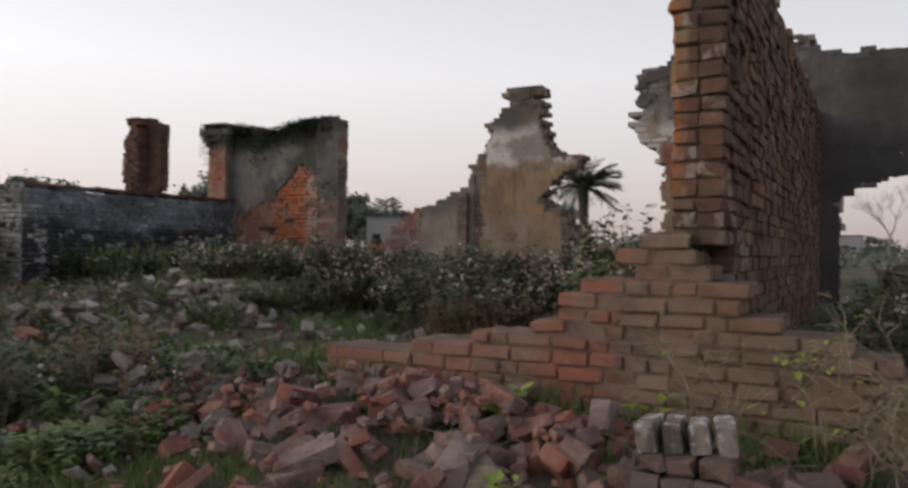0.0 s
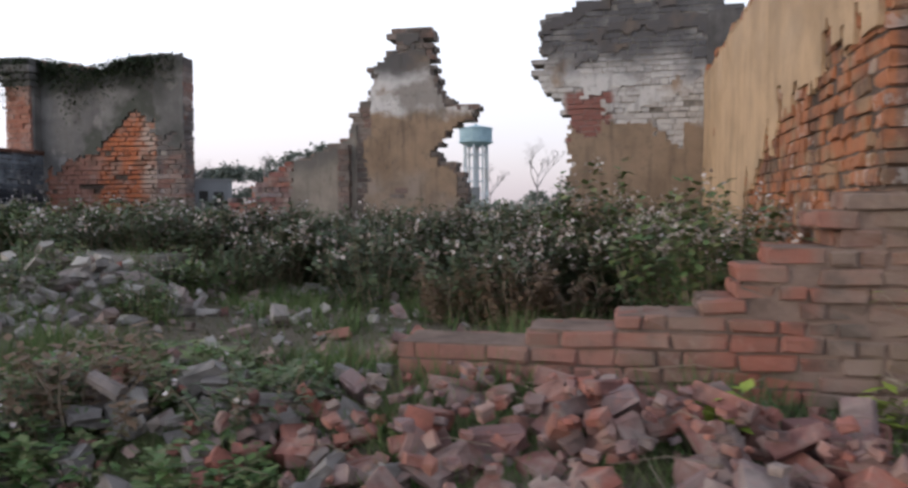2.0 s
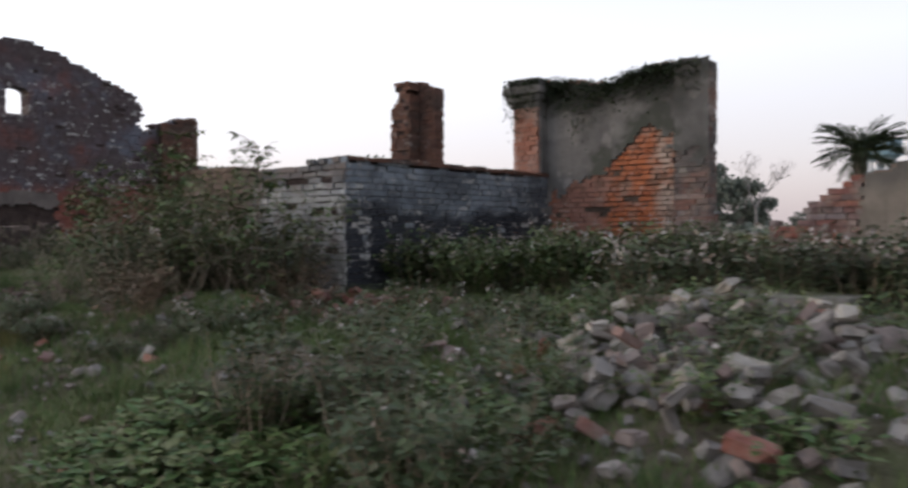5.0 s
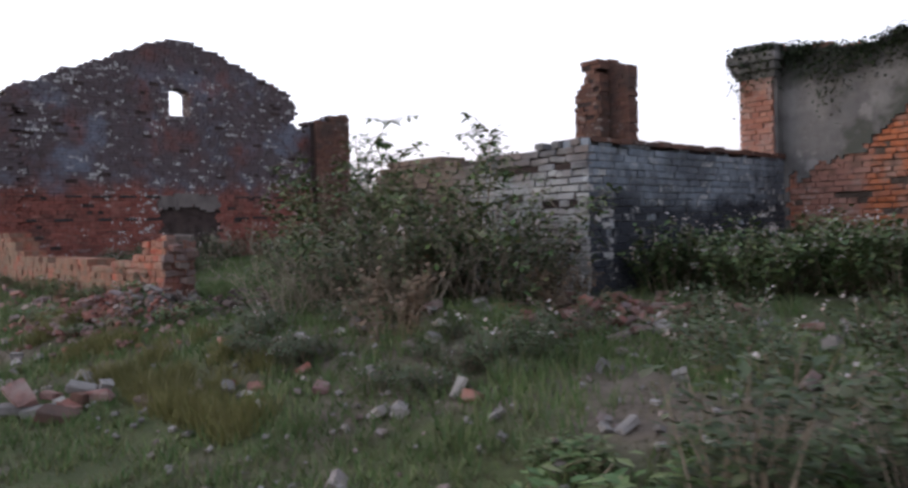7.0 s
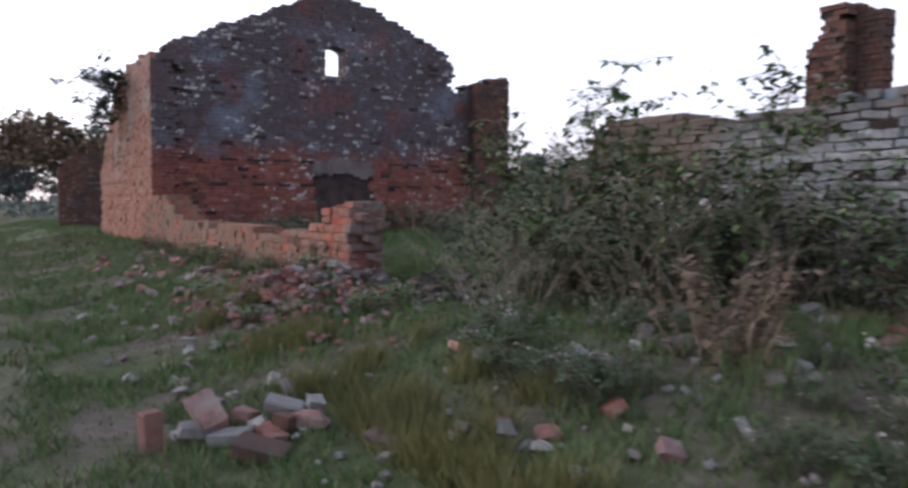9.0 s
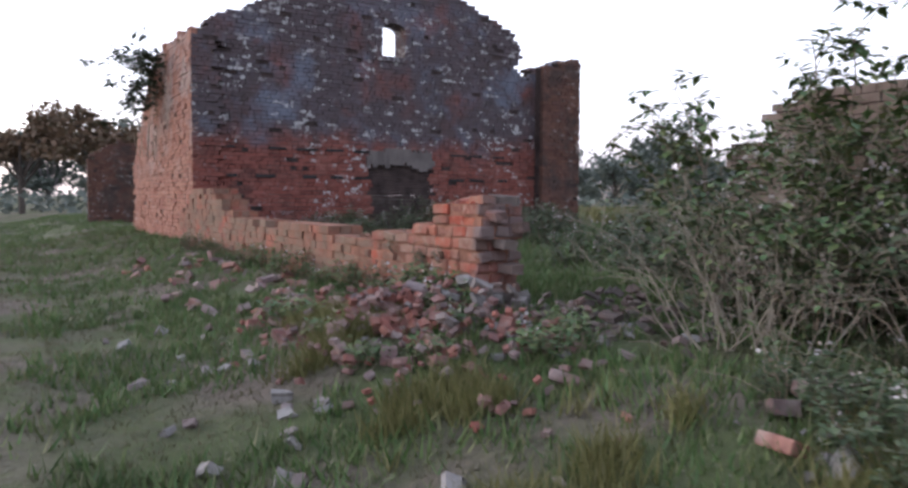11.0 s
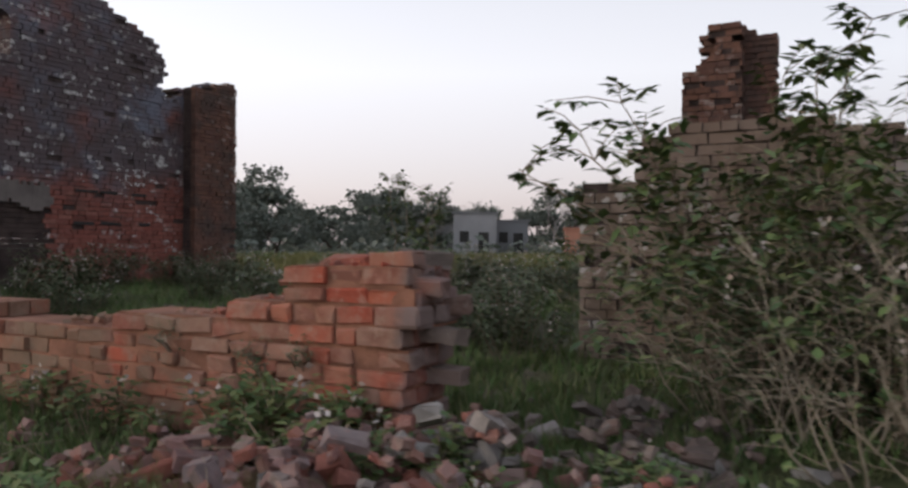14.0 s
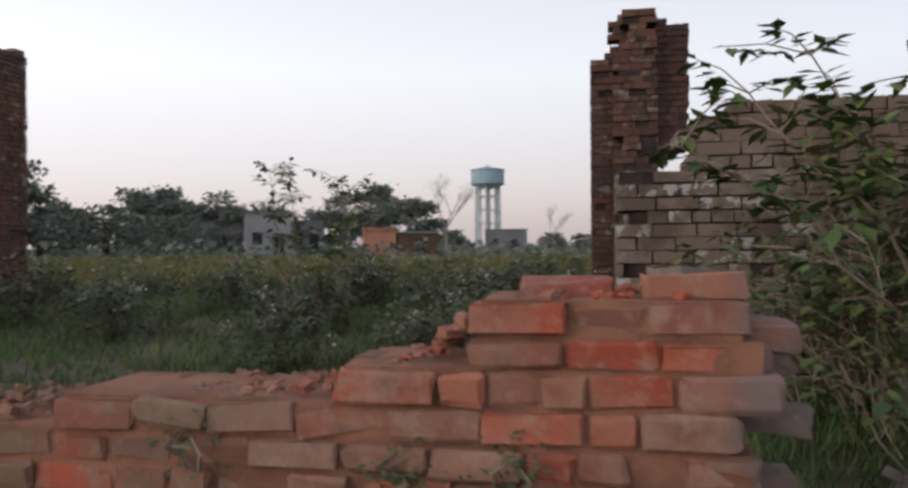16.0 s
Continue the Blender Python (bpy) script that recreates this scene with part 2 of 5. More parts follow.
DARK = (0.085, 0.083, 0.085)
M_PL_TRI = plaster_mat("tan and white plaster", (0.27, 0.19, 0.13),
                       [((0.56, 0.54, 0.53), 2.78, 3.45, 0.10, 2.2, 0.25, 0.45, 0.9), (DARK, 3.3, 9, 0.2, 1.5, 0.15, 0.5, 0.93),
                        ((0.26, 0.245, 0.235), -5, 1.75, 0.25, 1.2, 0.3, 0.6, 0.6), ((0.13, 0.105, 0.085), -5, 9, 0.25, 1.4, 0.5, 0.64, 0.7)], 0.5)
M_PL_TRI_L = plaster_mat("grey weathered plaster", (0.28, 0.24, 0.20), [((0.10, 0.095, 0.09), 1.9, 9, 0.3, 1.5, 0.25, 0.55, 0.85)])
M_PL_ARCH = plaster_mat("tan plaster under dark weathering", (0.26, 0.19, 0.135),
                        [((0.50, 0.485, 0.475), 2.5, 3.5, 0.06, 2.2, 0.3, 0.55, 0.9), ((0.075, 0.073, 0.078), 3.2, 9, 0.2, 1.3, 0.2, 0.5, 0.93)], 0.4)
M_PL_BLK = plaster_mat("dark mossy plaster", (0.15, 0.142, 0.138), [((0.30, 0.275, 0.265), 1.0, 3.9, 0.3, 2.6, 0.56, 0.68, 0.55), ((0.05, 0.055, 0.042), 1.5, 9, 0.3, 1.1, 0.52, 0.62, 0.8), ((0.055, 0.055, 0.05), 2.2, 9, 0.5, 0.8, 0.42, 0.62, 0.8), ((0.24, 0.225, 0.215), 1.0, 3.4, 0.4, 1.4, 0.48, 0.66, 0.6)], 0.45, 0.15)
M_PL_TALL = plaster_mat("ochre mud plaster", (0.47, 0.325, 0.20), [((0.40, 0.30, 0.21), 2.3, 9, 0.4, 1.3, 0.4, 0.7, 0.6)], 0.2, 0.25)
M_PL_GREY = plaster_mat("dark grey cement plaster", (0.085, 0.08, 0.08), [((0.16, 0.15, 0.145), 3.0, 9, 0.3, 1.6, 0.45, 0.65, 0.5)])
M_PL_PALE = plaster_mat("pale broken plaster", (0.17, 0.145, 0.135), [])


def ground_mat():
    n = Nodes("grassy rubble ground", 0.97)
    soil = n.ramp(n.noise(2.5, 8), ((0.085, 0.067, 0.05), (0.145, 0.115, 0.09), (0.20, 0.16, 0.13)))
    grass = n.ramp(n.noise(7, 7), ((0.035, 0.045, 0.02), (0.075, 0.09, 0.035), (0.12, 0.125, 0.055)))
    c = n.mix(n.step(n.noise(0.55, 6), 0.38, 0.54), soil, grass)
    # bare trodden strips
    dirt = n.ramp(n.noise(5, 7), ((0.085, 0.068, 0.053), (0.135, 0.107, 0.087), (0.19, 0.15, 0.125)))
    a = n.math('MULTIPLY', n.window(-6.0, -1.5, 0.5, 0.6, 0), n.window(4.3, 6.0, 0.35, 0.4, 1))
    c = n.mix(n.math('MULTIPLY', a, 0.8), c, dirt)
    b = n.math('MULTIPLY', n.window(-60, -12.5, 1.5, 0.8, 0), n.window(-1.5, 2.0, 0.9, 0.8, 1))
    c = n.mix(n.math('MULTIPLY', n.math('MULTIPLY', b, n.step(n.noise(1.3, 7), 0.4, 0.6)), 0.6), c, dirt)
    c = n.mix(n.math('MULTIPLY', n.step(n.noise(14, 6), 0.45, 0.68), 0.55), c, (0.05, 0.047, 0.03))
    c = n.mix(n.math('MULTIPLY', n.step(n.noise(38, 3), 0.62, 0.72), 0.5), c, (0.26, 0.22, 0.19))
    return n.done(c, 0.9, 18, 0.04)


def leaf_mat(name, cols, rough=0.6):
    n = Nodes(name, rough)
    c = n.ramp(n.random(), cols)
    c = n.mix(n.math('MULTIPLY', n.step(n.noise(1.5, 4), 0.4, 0.7), 0.5), c, tuple(v * 0.5 for v in cols[0]))
    n.link(c, n.b.inputs["Base Color"])
    return n.m


M_GROUND = ground_mat()
M_LEAF = leaf_mat("dull green leaves", ((0.045, 0.066, 0.03), (0.07, 0.10, 0.043), (0.10, 0.13, 0.06), (0.12, 0.112, 0.065)))
M_LEAF_B = leaf_mat("broad green leaves", ((0.06, 0.10, 0.038), (0.095, 0.155, 0.055), (0.14, 0.185, 0.065), (0.185, 0.19, 0.075)))
M_LEAF_DARK = leaf_mat("dark tree leaves", ((0.025, 0.04, 0.022), (0.04, 0.058, 0.028), (0.06, 0.07, 0.035)))
# air haze is put into the colour of far leaves and twigs
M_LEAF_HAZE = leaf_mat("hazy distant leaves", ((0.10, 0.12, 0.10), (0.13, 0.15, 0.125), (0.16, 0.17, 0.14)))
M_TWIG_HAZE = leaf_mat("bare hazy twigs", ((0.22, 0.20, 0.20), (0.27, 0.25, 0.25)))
M_LEAF_DRY = leaf_mat("dry brown leaves", ((0.13, 0.085, 0.05), (0.19, 0.12, 0.075), (0.11, 0.09, 0.05)))
M_LEAF_LIME = leaf_mat("fresh lime leaves", ((0.20, 0.26, 0.04), (0.28, 0.33, 0.06)))
M_GRASS = leaf_mat("grass blades", ((0.065, 0.12, 0.04), (0.10, 0.165, 0.05), (0.15, 0.185, 0.07), (0.18, 0.17, 0.085)))
M_GRASS_Y = leaf_mat("yellow green grass", ((0.12, 0.125, 0.04), (0.17, 0.16, 0.055), (0.21, 0.185, 0.08)))
M_GRASS_DRY = leaf_mat("olive straw grass", ((0.09, 0.085, 0.04), (0.13, 0.115, 0.06), (0.17, 0.145, 0.09), (0.075, 0.085, 0.035)))
M_FLOWER = leaf_mat("pale dry flower heads", ((0.38, 0.32, 0.28), (0.60, 0.56, 0.55), (0.30, 0.23, 0.19), (0.50, 0.44, 0.43)), 0.9)


def plain_mat(name, a, b, scale=8.0, rough=0.9, bump=0.4):
    n = Nodes(name, rough)
    return n.done(n.mix(n.step(n.noise(scale, 6), 0.35, 0.7), a, b), bump, scale * 5, 0.01)


M_STEM = plain_mat("grey brown stems", (0.26, 0.21, 0.16), (0.16, 0.125, 0.09))
M_WOOD = plain_mat("pale woody branches", (0.32, 0.275, 0.215), (0.20, 0.17, 0.13))
M_BARK = plain_mat("dark bark", (0.10, 0.08, 0.065), (0.06, 0.05, 0.045))
M_STONE = brick_mat("grey broken masonry", ((0.18, 0.165, 0.155), (0.27, 0.25, 0.235), (0.215, 0.155, 0.14), (0.33, 0.305, 0.285), (0.16, 0.145, 0.14)), [((0.10, 0.09, 0.08), 6, 0.5, 0.7, 0.6, None)])
M_PALE = brick_mat("pale lime plastered brick", ((0.368, 0.336, 0.296), (0.432, 0.400, 0.360), (0.320, 0.288, 0.256)), [((0.25, 0.2, 0.17), 6, 0.5, 0.7, 0.5, None)])
M_EDGE = brick_mat("lime flecked dark brick", ((0.20, 0.17, 0.155), (0.26, 0.22, 0.20), (0.16, 0.12, 0.105)), [((0.55, 0.52, 0.50), 16, 0.48, 0.6, 0.85, None), ((0.08, 0.07, 0.065), 6, 0.46, 0.62, 0.8, None)])
M_TANK = plain_mat("pale blue painted concrete", (0.30, 0.42, 0.48), (0.24, 0.35, 0.41), 0.4, 0.7)
# distance haze is put into the colour of the tower's legs
M_TANKLEG = plain_mat("hazy white concrete", (0.50, 0.54, 0.57), (0.42, 0.46, 0.50), 0.4, 0.8)
M_HOUSE = plain_mat("whitewashed far wall", (0.30, 0.30, 0.315), (0.24, 0.24, 0.25), 0.3)
M_HOUSE_D = plain_mat("grey far wall", (0.20, 0.205, 0.215), (0.16, 0.165, 0.175), 0.3)
M_HUT = plain_mat("red brick hut wall", (0.42, 0.20, 0.14), (0.34, 0.16, 0.12), 0.8)
# shade colour for slots and openings that have no depth
M_HOLE_SHADE = plain_mat("dark opening", (0.04, 0.038, 0.036), (0.03, 0.03, 0.03), 1.0)


# ---- mesh helpers ----
def mesh_ob(name, verts, faces, mat, parent=None, label="", smooth=False):
    me = bpy.data.meshes.new(name)
    me.from_pydata([tuple(map(float, v)) for v in verts] if not isinstance(verts, list) else verts, [], faces)
    me.materials.append(mat)
    if smooth:
        me.polygons.foreach_set("use_smooth", [True] * len(me.polygons))
    me.update()
    ob = new(name, me)
    if parent:
        ob.parent = parent
    if label:
        tagged(ob, label)
    return ob


def share(name, me, m, parent=None):
    ob = new(name, me)
    ob.parent = parent
    ob.matrix_basis = m
    return ob


def smooth01(t):
    t = min(1.0, max(0.0, t))
    return t * t * (3 - 2 * t)


MOUNDS = ((-6.6, 5.8, 0.22, 1.5), (-2.3, 3.3, 0.12, 1.3), (-16.0, 3.7, 0.10, 1.3), (-12.6, 5.2, 0.18, 1.6), (-7.2, 7.4, 0.18, 1.2), (-5.6, 3.9, 0.1, 1.2))


def ground_z(x, y):
    z = 0.07 + 0.36 * smooth01((y - 2.0) / 2.4) + 0.22 * smooth01((y - 5.5) / 5)
    for mx, my, h, r in MOUNDS:
        d = ((x - mx) ** 2 + (y - my) ** 2) / (r * r)
        if d < 6:
            z += h * math.exp(-d)
    far = max(0.0, 1 - math.hypot(x + 12, y - 5) / 60)
    return z + far * (0.05 * noise.noise((x * 0.7, y * 0.7, 3)) + 0.03 * noise.noise((x * 2.3, y * 2.3, 9)))


def spaced(a, b, fine, far, grow=1.35):
    xs = list(np.arange(a, b + 1e-6, fine))
    s, lo, hi = fine, xs[0], xs[-1]
    left, right = [], []
    while hi < far:
        s *= grow
        lo, hi = lo - s, hi + s
        left.append(lo)
        right.append(hi)
    return [float(v) for v in left[::-1] + xs + right]


gx, gy = spaced(-28, 3, 0.14, 2500), spaced(-2.5, 13, 0.14, 2500)
nx = len(gx)
ground = mesh_ob("ground", [(x, y, ground_z(x, y)) for y in gy for x in gx],
                 [(j * nx + i, j * nx + i + 1, (j + 1) * nx + i + 1, (j + 1) * nx + i) for j in range(len(gy) - 1) for i in range(nx - 1)], M_GROUND, smooth=True)
tagged(ground, "rough grassy earth strewn with brick rubble", "ground", kind="structure")

BOX_F = [(0, 3, 2, 1), (4, 5, 6, 7), (0, 1, 5, 4), (1, 2, 6, 5), (2, 3, 7, 6), (3, 0, 4, 7)]


def box_verts(a, b, jit=0.0, rnd=random):
    (x0, y0, z0), (x1, y1, z1) = a, b
    vs = [(x0, y0, z0), (x1, y0, z0), (x1, y1, z0), (x0, y1, z0), (x0, y0, z1), (x1, y0, z1), (x1, y1, z1), (x0, y1, z1)]
    return [tuple(c + rnd.uniform(-jit, jit) for c in v) for v in vs] if jit else vs


class Batch:
    def __init__(self):
        self.v, self.f = [], []

    def box(self, a, b, jit=0.0):
        k = len(self.v)
        self.v += box_verts(a, b, jit)
        self.f += [tuple(k + i for i in f) for f in BOX_F]

    def add(self, vs, fs):
        k = len(self.v)
        self.v += vs
        self.f += [tuple(k + i for i in f) for f in fs]

    def tube(self, pts, radii, n=5):
        k = len(self.v)
        for i, p in enumerate(pts):
            d = (Vector(pts[min(i + 1, len(pts) - 1)]) - Vector(pts[max(i - 1, 0)])).normalized()
            a = d.orthogonal().normalized()
            b = d.cross(a)
            for j in range(n):
                w = 2 * math.pi * j / n
                q = Vector(p) + (a * math.cos(w) + b * math.sin(w)) * radii[i]
                self.v.append(tuple(q))
        for i in range(len(pts) - 1):
            for j in range(n):
                self.f.append((k + i * n + j, k + i * n + (j + 1) % n, k + (i + 1) * n + (j + 1) % n, k + (i + 1) * n + j))
        self.f.append(tuple(k + j for j in range(n))[::-1])
        self.f.append(tuple(k + (len(pts) - 1) * n + j for j in range(n)))

    def leaf(self, p, d, up, length, width):
        """A folded leaf of four points from p along d."""
        s = d.cross(up)
        if s.length < 1e-3:
            s = d.orthogonal()
        s.normalize()
        k = len(self.v)
        q = p + d * length * 0.45
        drop = Vector((0, 0, -0.12 * length))
        self.v += [tuple(p), tuple(q + s * width), tuple(p + d * length + drop), tuple(q - s * width)]
        self.f += [(k, k + 1, k + 2), (k, k + 2, k + 3)]

    def ob(self, name, mat, parent=None, label="", smooth=False):
        return mesh_ob(name, self.v, self.f, mat, parent, label, smooth)


def rough_brick(lx, ly, lz, seed, chip=0.012, broken=False):
    """A worn brick about the origin with chamfered, chipped edges."""
    rnd = random.Random(seed)
    bm = bmesh.new()
    bmesh.ops.create_cube(bm, size=1)
    for v in bm.verts:
        v.co = Vector((v.co.x * lx, v.co.y * ly, v.co.z * lz))
        if broken and v.co.x > 0:
            v.co.x -= rnd.uniform(0, 0.5) * lx
            v.co.z *= rnd.uniform(0.75, 1)
    bmesh.ops.bevel(bm, geom=bm.edges[:], offset=min(lx, ly, lz) * rnd.uniform(0.09, 0.17), segments=1, affect='EDGES')
    for v in bm.verts:
        v.co += Vector([rnd.uniform(-1, 1) for _ in range(3)]) * chip * 0.35
        if rnd.random() < 0.18:
            v.co *= 1 - chip * 3
    me = bpy.data.meshes.new("brick")
    bm.to_mesh(me)
    bm.free()
    return me


def with_mat(me, mat):
    me = me.copy()
    me.materials.clear()
    me.materials.append(mat)
    return me


# ---- ruined masonry ----
def poly(points, holes=()):
    def inside_one(pts, u, z):
        hit = False
        for i in range(len(pts)):
            (a, b), (c, d) = pts[i - 1], pts[i]
            if (b > z) != (d > z) and u < (c - a) * (z - b) / (d - b) + a:
                hit = not hit
        return hit
    return lambda u, z: inside_one(points, u, z) and not any(inside_one(h, u, z) for h in holes)


class Wall:
    """A brick wall laid course by course. along: 'x' or 'y'; face: where its seen face lies; inward: +1 or -1, the way its body goes from there."""
    COURSE, LONG, JOINT = 0.083, 0.25, 0.010

    def __init__(self, name, label, along, face, inward, thick, span, zs, inside, mat, mortar, near=None, rows=1, jitter=0.006, missing=0.02, skip=None, back=False, edge=0.03, wild=False):
        self.along, self.face, self.inward, self.wild = along, face, inward, wild
        rnd = random.Random(name + label)
        core, rest, near_list = Batch(), Batch(), []
        C, L, J = self.COURSE, self.LONG, self.JOINT
        k = 0
        z = zs[0]
        while z < zs[1]:
            C = self.COURSE * (rnd.choice((0.9, 1.0, 1.0, 1.12)) if wild else 1)
            header = k % 4 == 3
            length = L / 2 if header else L
            u = span[0] - (k % 2) * length / 2 - rnd.uniform(0, 0.02)
            run = None
            while u < span[1]:
                ln = length * rnd.uniform(0.94, 1.06) if not wild else rnd.choice((0.12, 0.125, 0.18, 0.22, 0.25, 0.25)) * rnd.uniform(0.92, 1.05)
                uc = (max(u, span[0]) + min(u + ln, span[1])) / 2
                lo, hi = max(u, span[0]), min(u + ln, span[1])
                ok = hi - lo > 0.035 and inside(uc + rnd.uniform(-edge, edge), z + C / 2 + rnd.uniform(-edge, edge))
                if ok:
                    run = [lo, hi] if run is None else [run[0], hi]
                if (not ok or u + ln >= span[1]) and run:
                    self.corebox(core, run, z, thick, C)
                    run = None
                if ok and not (skip and skip(uc, z)):
                    sides = [(0.0, thick)] if thick < 0.3 and rows == 1 else [(0.0, 0.12)]
                    if rows > 1:
                        sides = [(i * thick / rows, (i + 1) * thick / rows - 0.008) for i in range(rows)]
                    if back:
                        sides.append((thick - 0.12, thick))
                    for si, (w0, w1) in enumerate(sides):
                        if rnd.random() < missing:
                            continue
                        o = rnd.uniform(-jitter, jitter) + (rnd.uniform(-0.02, 0.02) if rnd.random() < 0.06 else 0)
                        a, b = (lo + J / 2, w0 + o, z + J / 2), (hi - J / 2, w1 + o, z + C - J / 2)
                        if near and near(uc):
                            near_list.append((a, b))
                        else:
                            rest.add([self.at(*v) for v in box_verts(a, b, 0.005, rnd)], BOX_F if self.flip() else [f[::-1] for f in BOX_F])
                u += ln
            z += C
            k += 1
        self.ob = core.ob(name, mortar)
        tagged(self.ob, label, "wall", kind="structure")
        if rest.v:
            tagged(rest.ob("brickwork", mat, self.ob), kind="stuff")
        self.near_list, self.mat, self.rnd = near_list, mat, rnd

    def flip(self):
        return (self.along == 'x') == (self.inward > 0)

    def at(self, u, w, z):
        return (u, self.face + self.inward * w, z) if self.along == 'x' else (self.face + self.inward * w, u, z)

    def corebox(self, core, run, z, thick, high):
        vs = [self.at(*v) for v in box_verts((run[0] + 0.025, min(0.028, thick / 4) if not self.wild else 0.015, z - 0.002), (run[1] - 0.025, thick - min(0.028, thick / 4), z + high - (0.008 if not self.wild else 0.001)))]
        core.add(vs, BOX_F if self.flip() else [f[::-1] for f in BOX_F])

    def pieces(self):
        """The near bricks, each an object of its own on a few shared meshes."""
        shapes = {}
        for a, b in self.near_list:
            d = [b[i] - a[i] for i in range(3)]
            key = (round(d[0] / 0.04), round(d[1] / 0.06), self.rnd.randrange(5))
            if key not in shapes:
                shapes[key] = (with_mat(rough_brick(d[0], d[1], d[2], repr(key), 0.02), self.mat), d)
            u, w, z = [(a[i] + b[i]) / 2 for i in range(3)]
            c = self.at(u, w, z + 0.012 * noise.noise((u * 1.4, z * 0.8, 6)))
            odd = 3.2 if self.rnd.random() < (0.2 if self.wild else 0.12) else 1.0
            turn = 0 if self.along == 'x' else 90
            me, dim = shapes[key]
            fit = Matrix.Diagonal((d[0] / dim[0], d[1] / dim[1], d[2] / dim[2], 1))
            share("brick", me, pose(*c, self.rnd.gauss(0, 1.3) * odd, self.rnd.gauss(0, 1.2) * odd, turn + self.rnd.gauss(0, 1.6) * odd) @ fit, self.ob)

    def plaster(self, name, inside, mat, span, zs, step=0.07, proud=0.018, label="", base=0.0):
        """A skin of plaster with a broken edge, proud of the bricks."""
        nu, nz = int((span[1] - span[0]) / step), int((zs[1] - zs[0]) / step)
        cell = {(i, j) for i in range(nu) for j in range(nz)
                if inside(span[0] + (i + 0.5) * step + random.uniform(-0.02, 0.02), zs[0] + (j + 0.5) * step + random.uniform(-0.02, 0.02))}
        index, vs, fs = {}, [], []

        def vert(i, j, d):
            if (i, j, d) not in index:
                u, z = span[0] + i * step, zs[0] + j * step
                n1 = noise.noise((u * 9.1, z * 9.3, d)) * step * 0.45
                n2 = noise.noise((u * 8.7, z * 7.9, 20 + d)) * step * 0.45
                w = base + 0.008 * noise.noise((u * 1.7, z * 1.7, 5)) + 0.004 * noise.noise((u * 6, z * 6, 8))
                index[(i, j, d)] = len(vs)
                vs.append(self.at(u + n1 * (d == 0 or 1), -proud + w if d == 0 else 0.03 + base, z + n2))
            return index[(i, j, d)]
        for i, j in cell:
            fs.append((vert(i, j, 0), vert(i + 1, j, 0), vert(i + 1, j + 1, 0), vert(i, j + 1, 0)))
            for di, dj, p, q in ((-1, 0, (i, j), (i, j + 1)), (1, 0, (i + 1, j + 1), (i + 1, j)), (0, -1, (i + 1, j), (i, j)), (0, 1, (i, j + 1), (i + 1, j + 1))):
                if (i + di, j + dj) not in cell:
                    fs.append((vert(*p, 0), vert(*q, 0), vert(*q, 1), vert(*p, 1)))
        if not self.flip():
            fs = [f[::-1] for f in fs]
        return mesh_ob(name, vs, fs, mat, self.ob, label)


def ragged(u, z, amp=0.12, f=2.2, seed=0.0):
    return amp * noise.noise((u * f, z * f, seed)) + amp * 0.6 * noise.noise((u * f * 3, z * f * 3, seed + 7))


WALLS = []

# low stepped wall at the start, broken down towards the heap
nw_shape = poly([(-3.1, 0.1), (-3.1, 0.66), (-2.45, 0.72), (-1.95, 0.78), (-1.72, 0.84), (-1.58, 0.98), (-1.42, 1.06), (-1.38, 1.15), (-1.16, 1.2), (-1.12, 1.32),
                 (-0.72, 1.36), (-0.70, 1.22), (-0.5, 1.16), (-0.45, 0.98), (0.0, 0.85), (0.6, 0.6), (0.6, 0.1)])
nw = Wall("wall_stepped", "low stepped wall of weathered red brick, half fallen", 'x', 3.9, 1, 0.38, (-3.1, 0.6), (0.18, 1.42), nw_shape, M_NEAR, M_MORTAR_NW, near=lambda u: -2.7 < u < -0.1, rows=3, jitter=0.011, missing=0.01, wild=True)
WALLS.append(nw)


# tall wall running away from it
tall_shape = lambda u, z: 3.93 < u < 11.5 and z < 3.18 + ragged(u, 0, 0.12, 1.6) - 0.25 * smooth01((4.6 - u) / 0.8)
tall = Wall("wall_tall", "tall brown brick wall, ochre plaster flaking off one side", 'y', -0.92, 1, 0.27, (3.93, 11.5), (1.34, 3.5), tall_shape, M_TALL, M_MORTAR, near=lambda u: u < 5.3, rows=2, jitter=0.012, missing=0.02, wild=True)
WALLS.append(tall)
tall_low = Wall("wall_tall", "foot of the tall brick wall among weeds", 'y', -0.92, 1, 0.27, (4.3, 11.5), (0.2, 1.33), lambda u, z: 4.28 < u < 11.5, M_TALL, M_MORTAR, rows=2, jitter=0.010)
WALLS.append(tall_low)


def tall_plaster(u, z):
    edge = 1.5 + 0.6 * smooth01((7.7 - u) / 2.5) + ragged(u, z, 0.2, 3.0, 2) + 0.45 * max(0.0, noise.noise((u * 5.0, z * 0.8, 17)))
    gone = z < edge and u < 7.8 + ragged(u, z, 0.3, 1.5)
    return tall_shape(u, z) and z < 3.1 and not gone and u > 4.05 + ragged(0, z, 0.1, 3)


tall.plaster("plaster", tall_plaster, M_PL_TALL, (3.95, 11.5), (0.5, 3.4), 0.06, 0.022, "flaking ochre mud plaster")

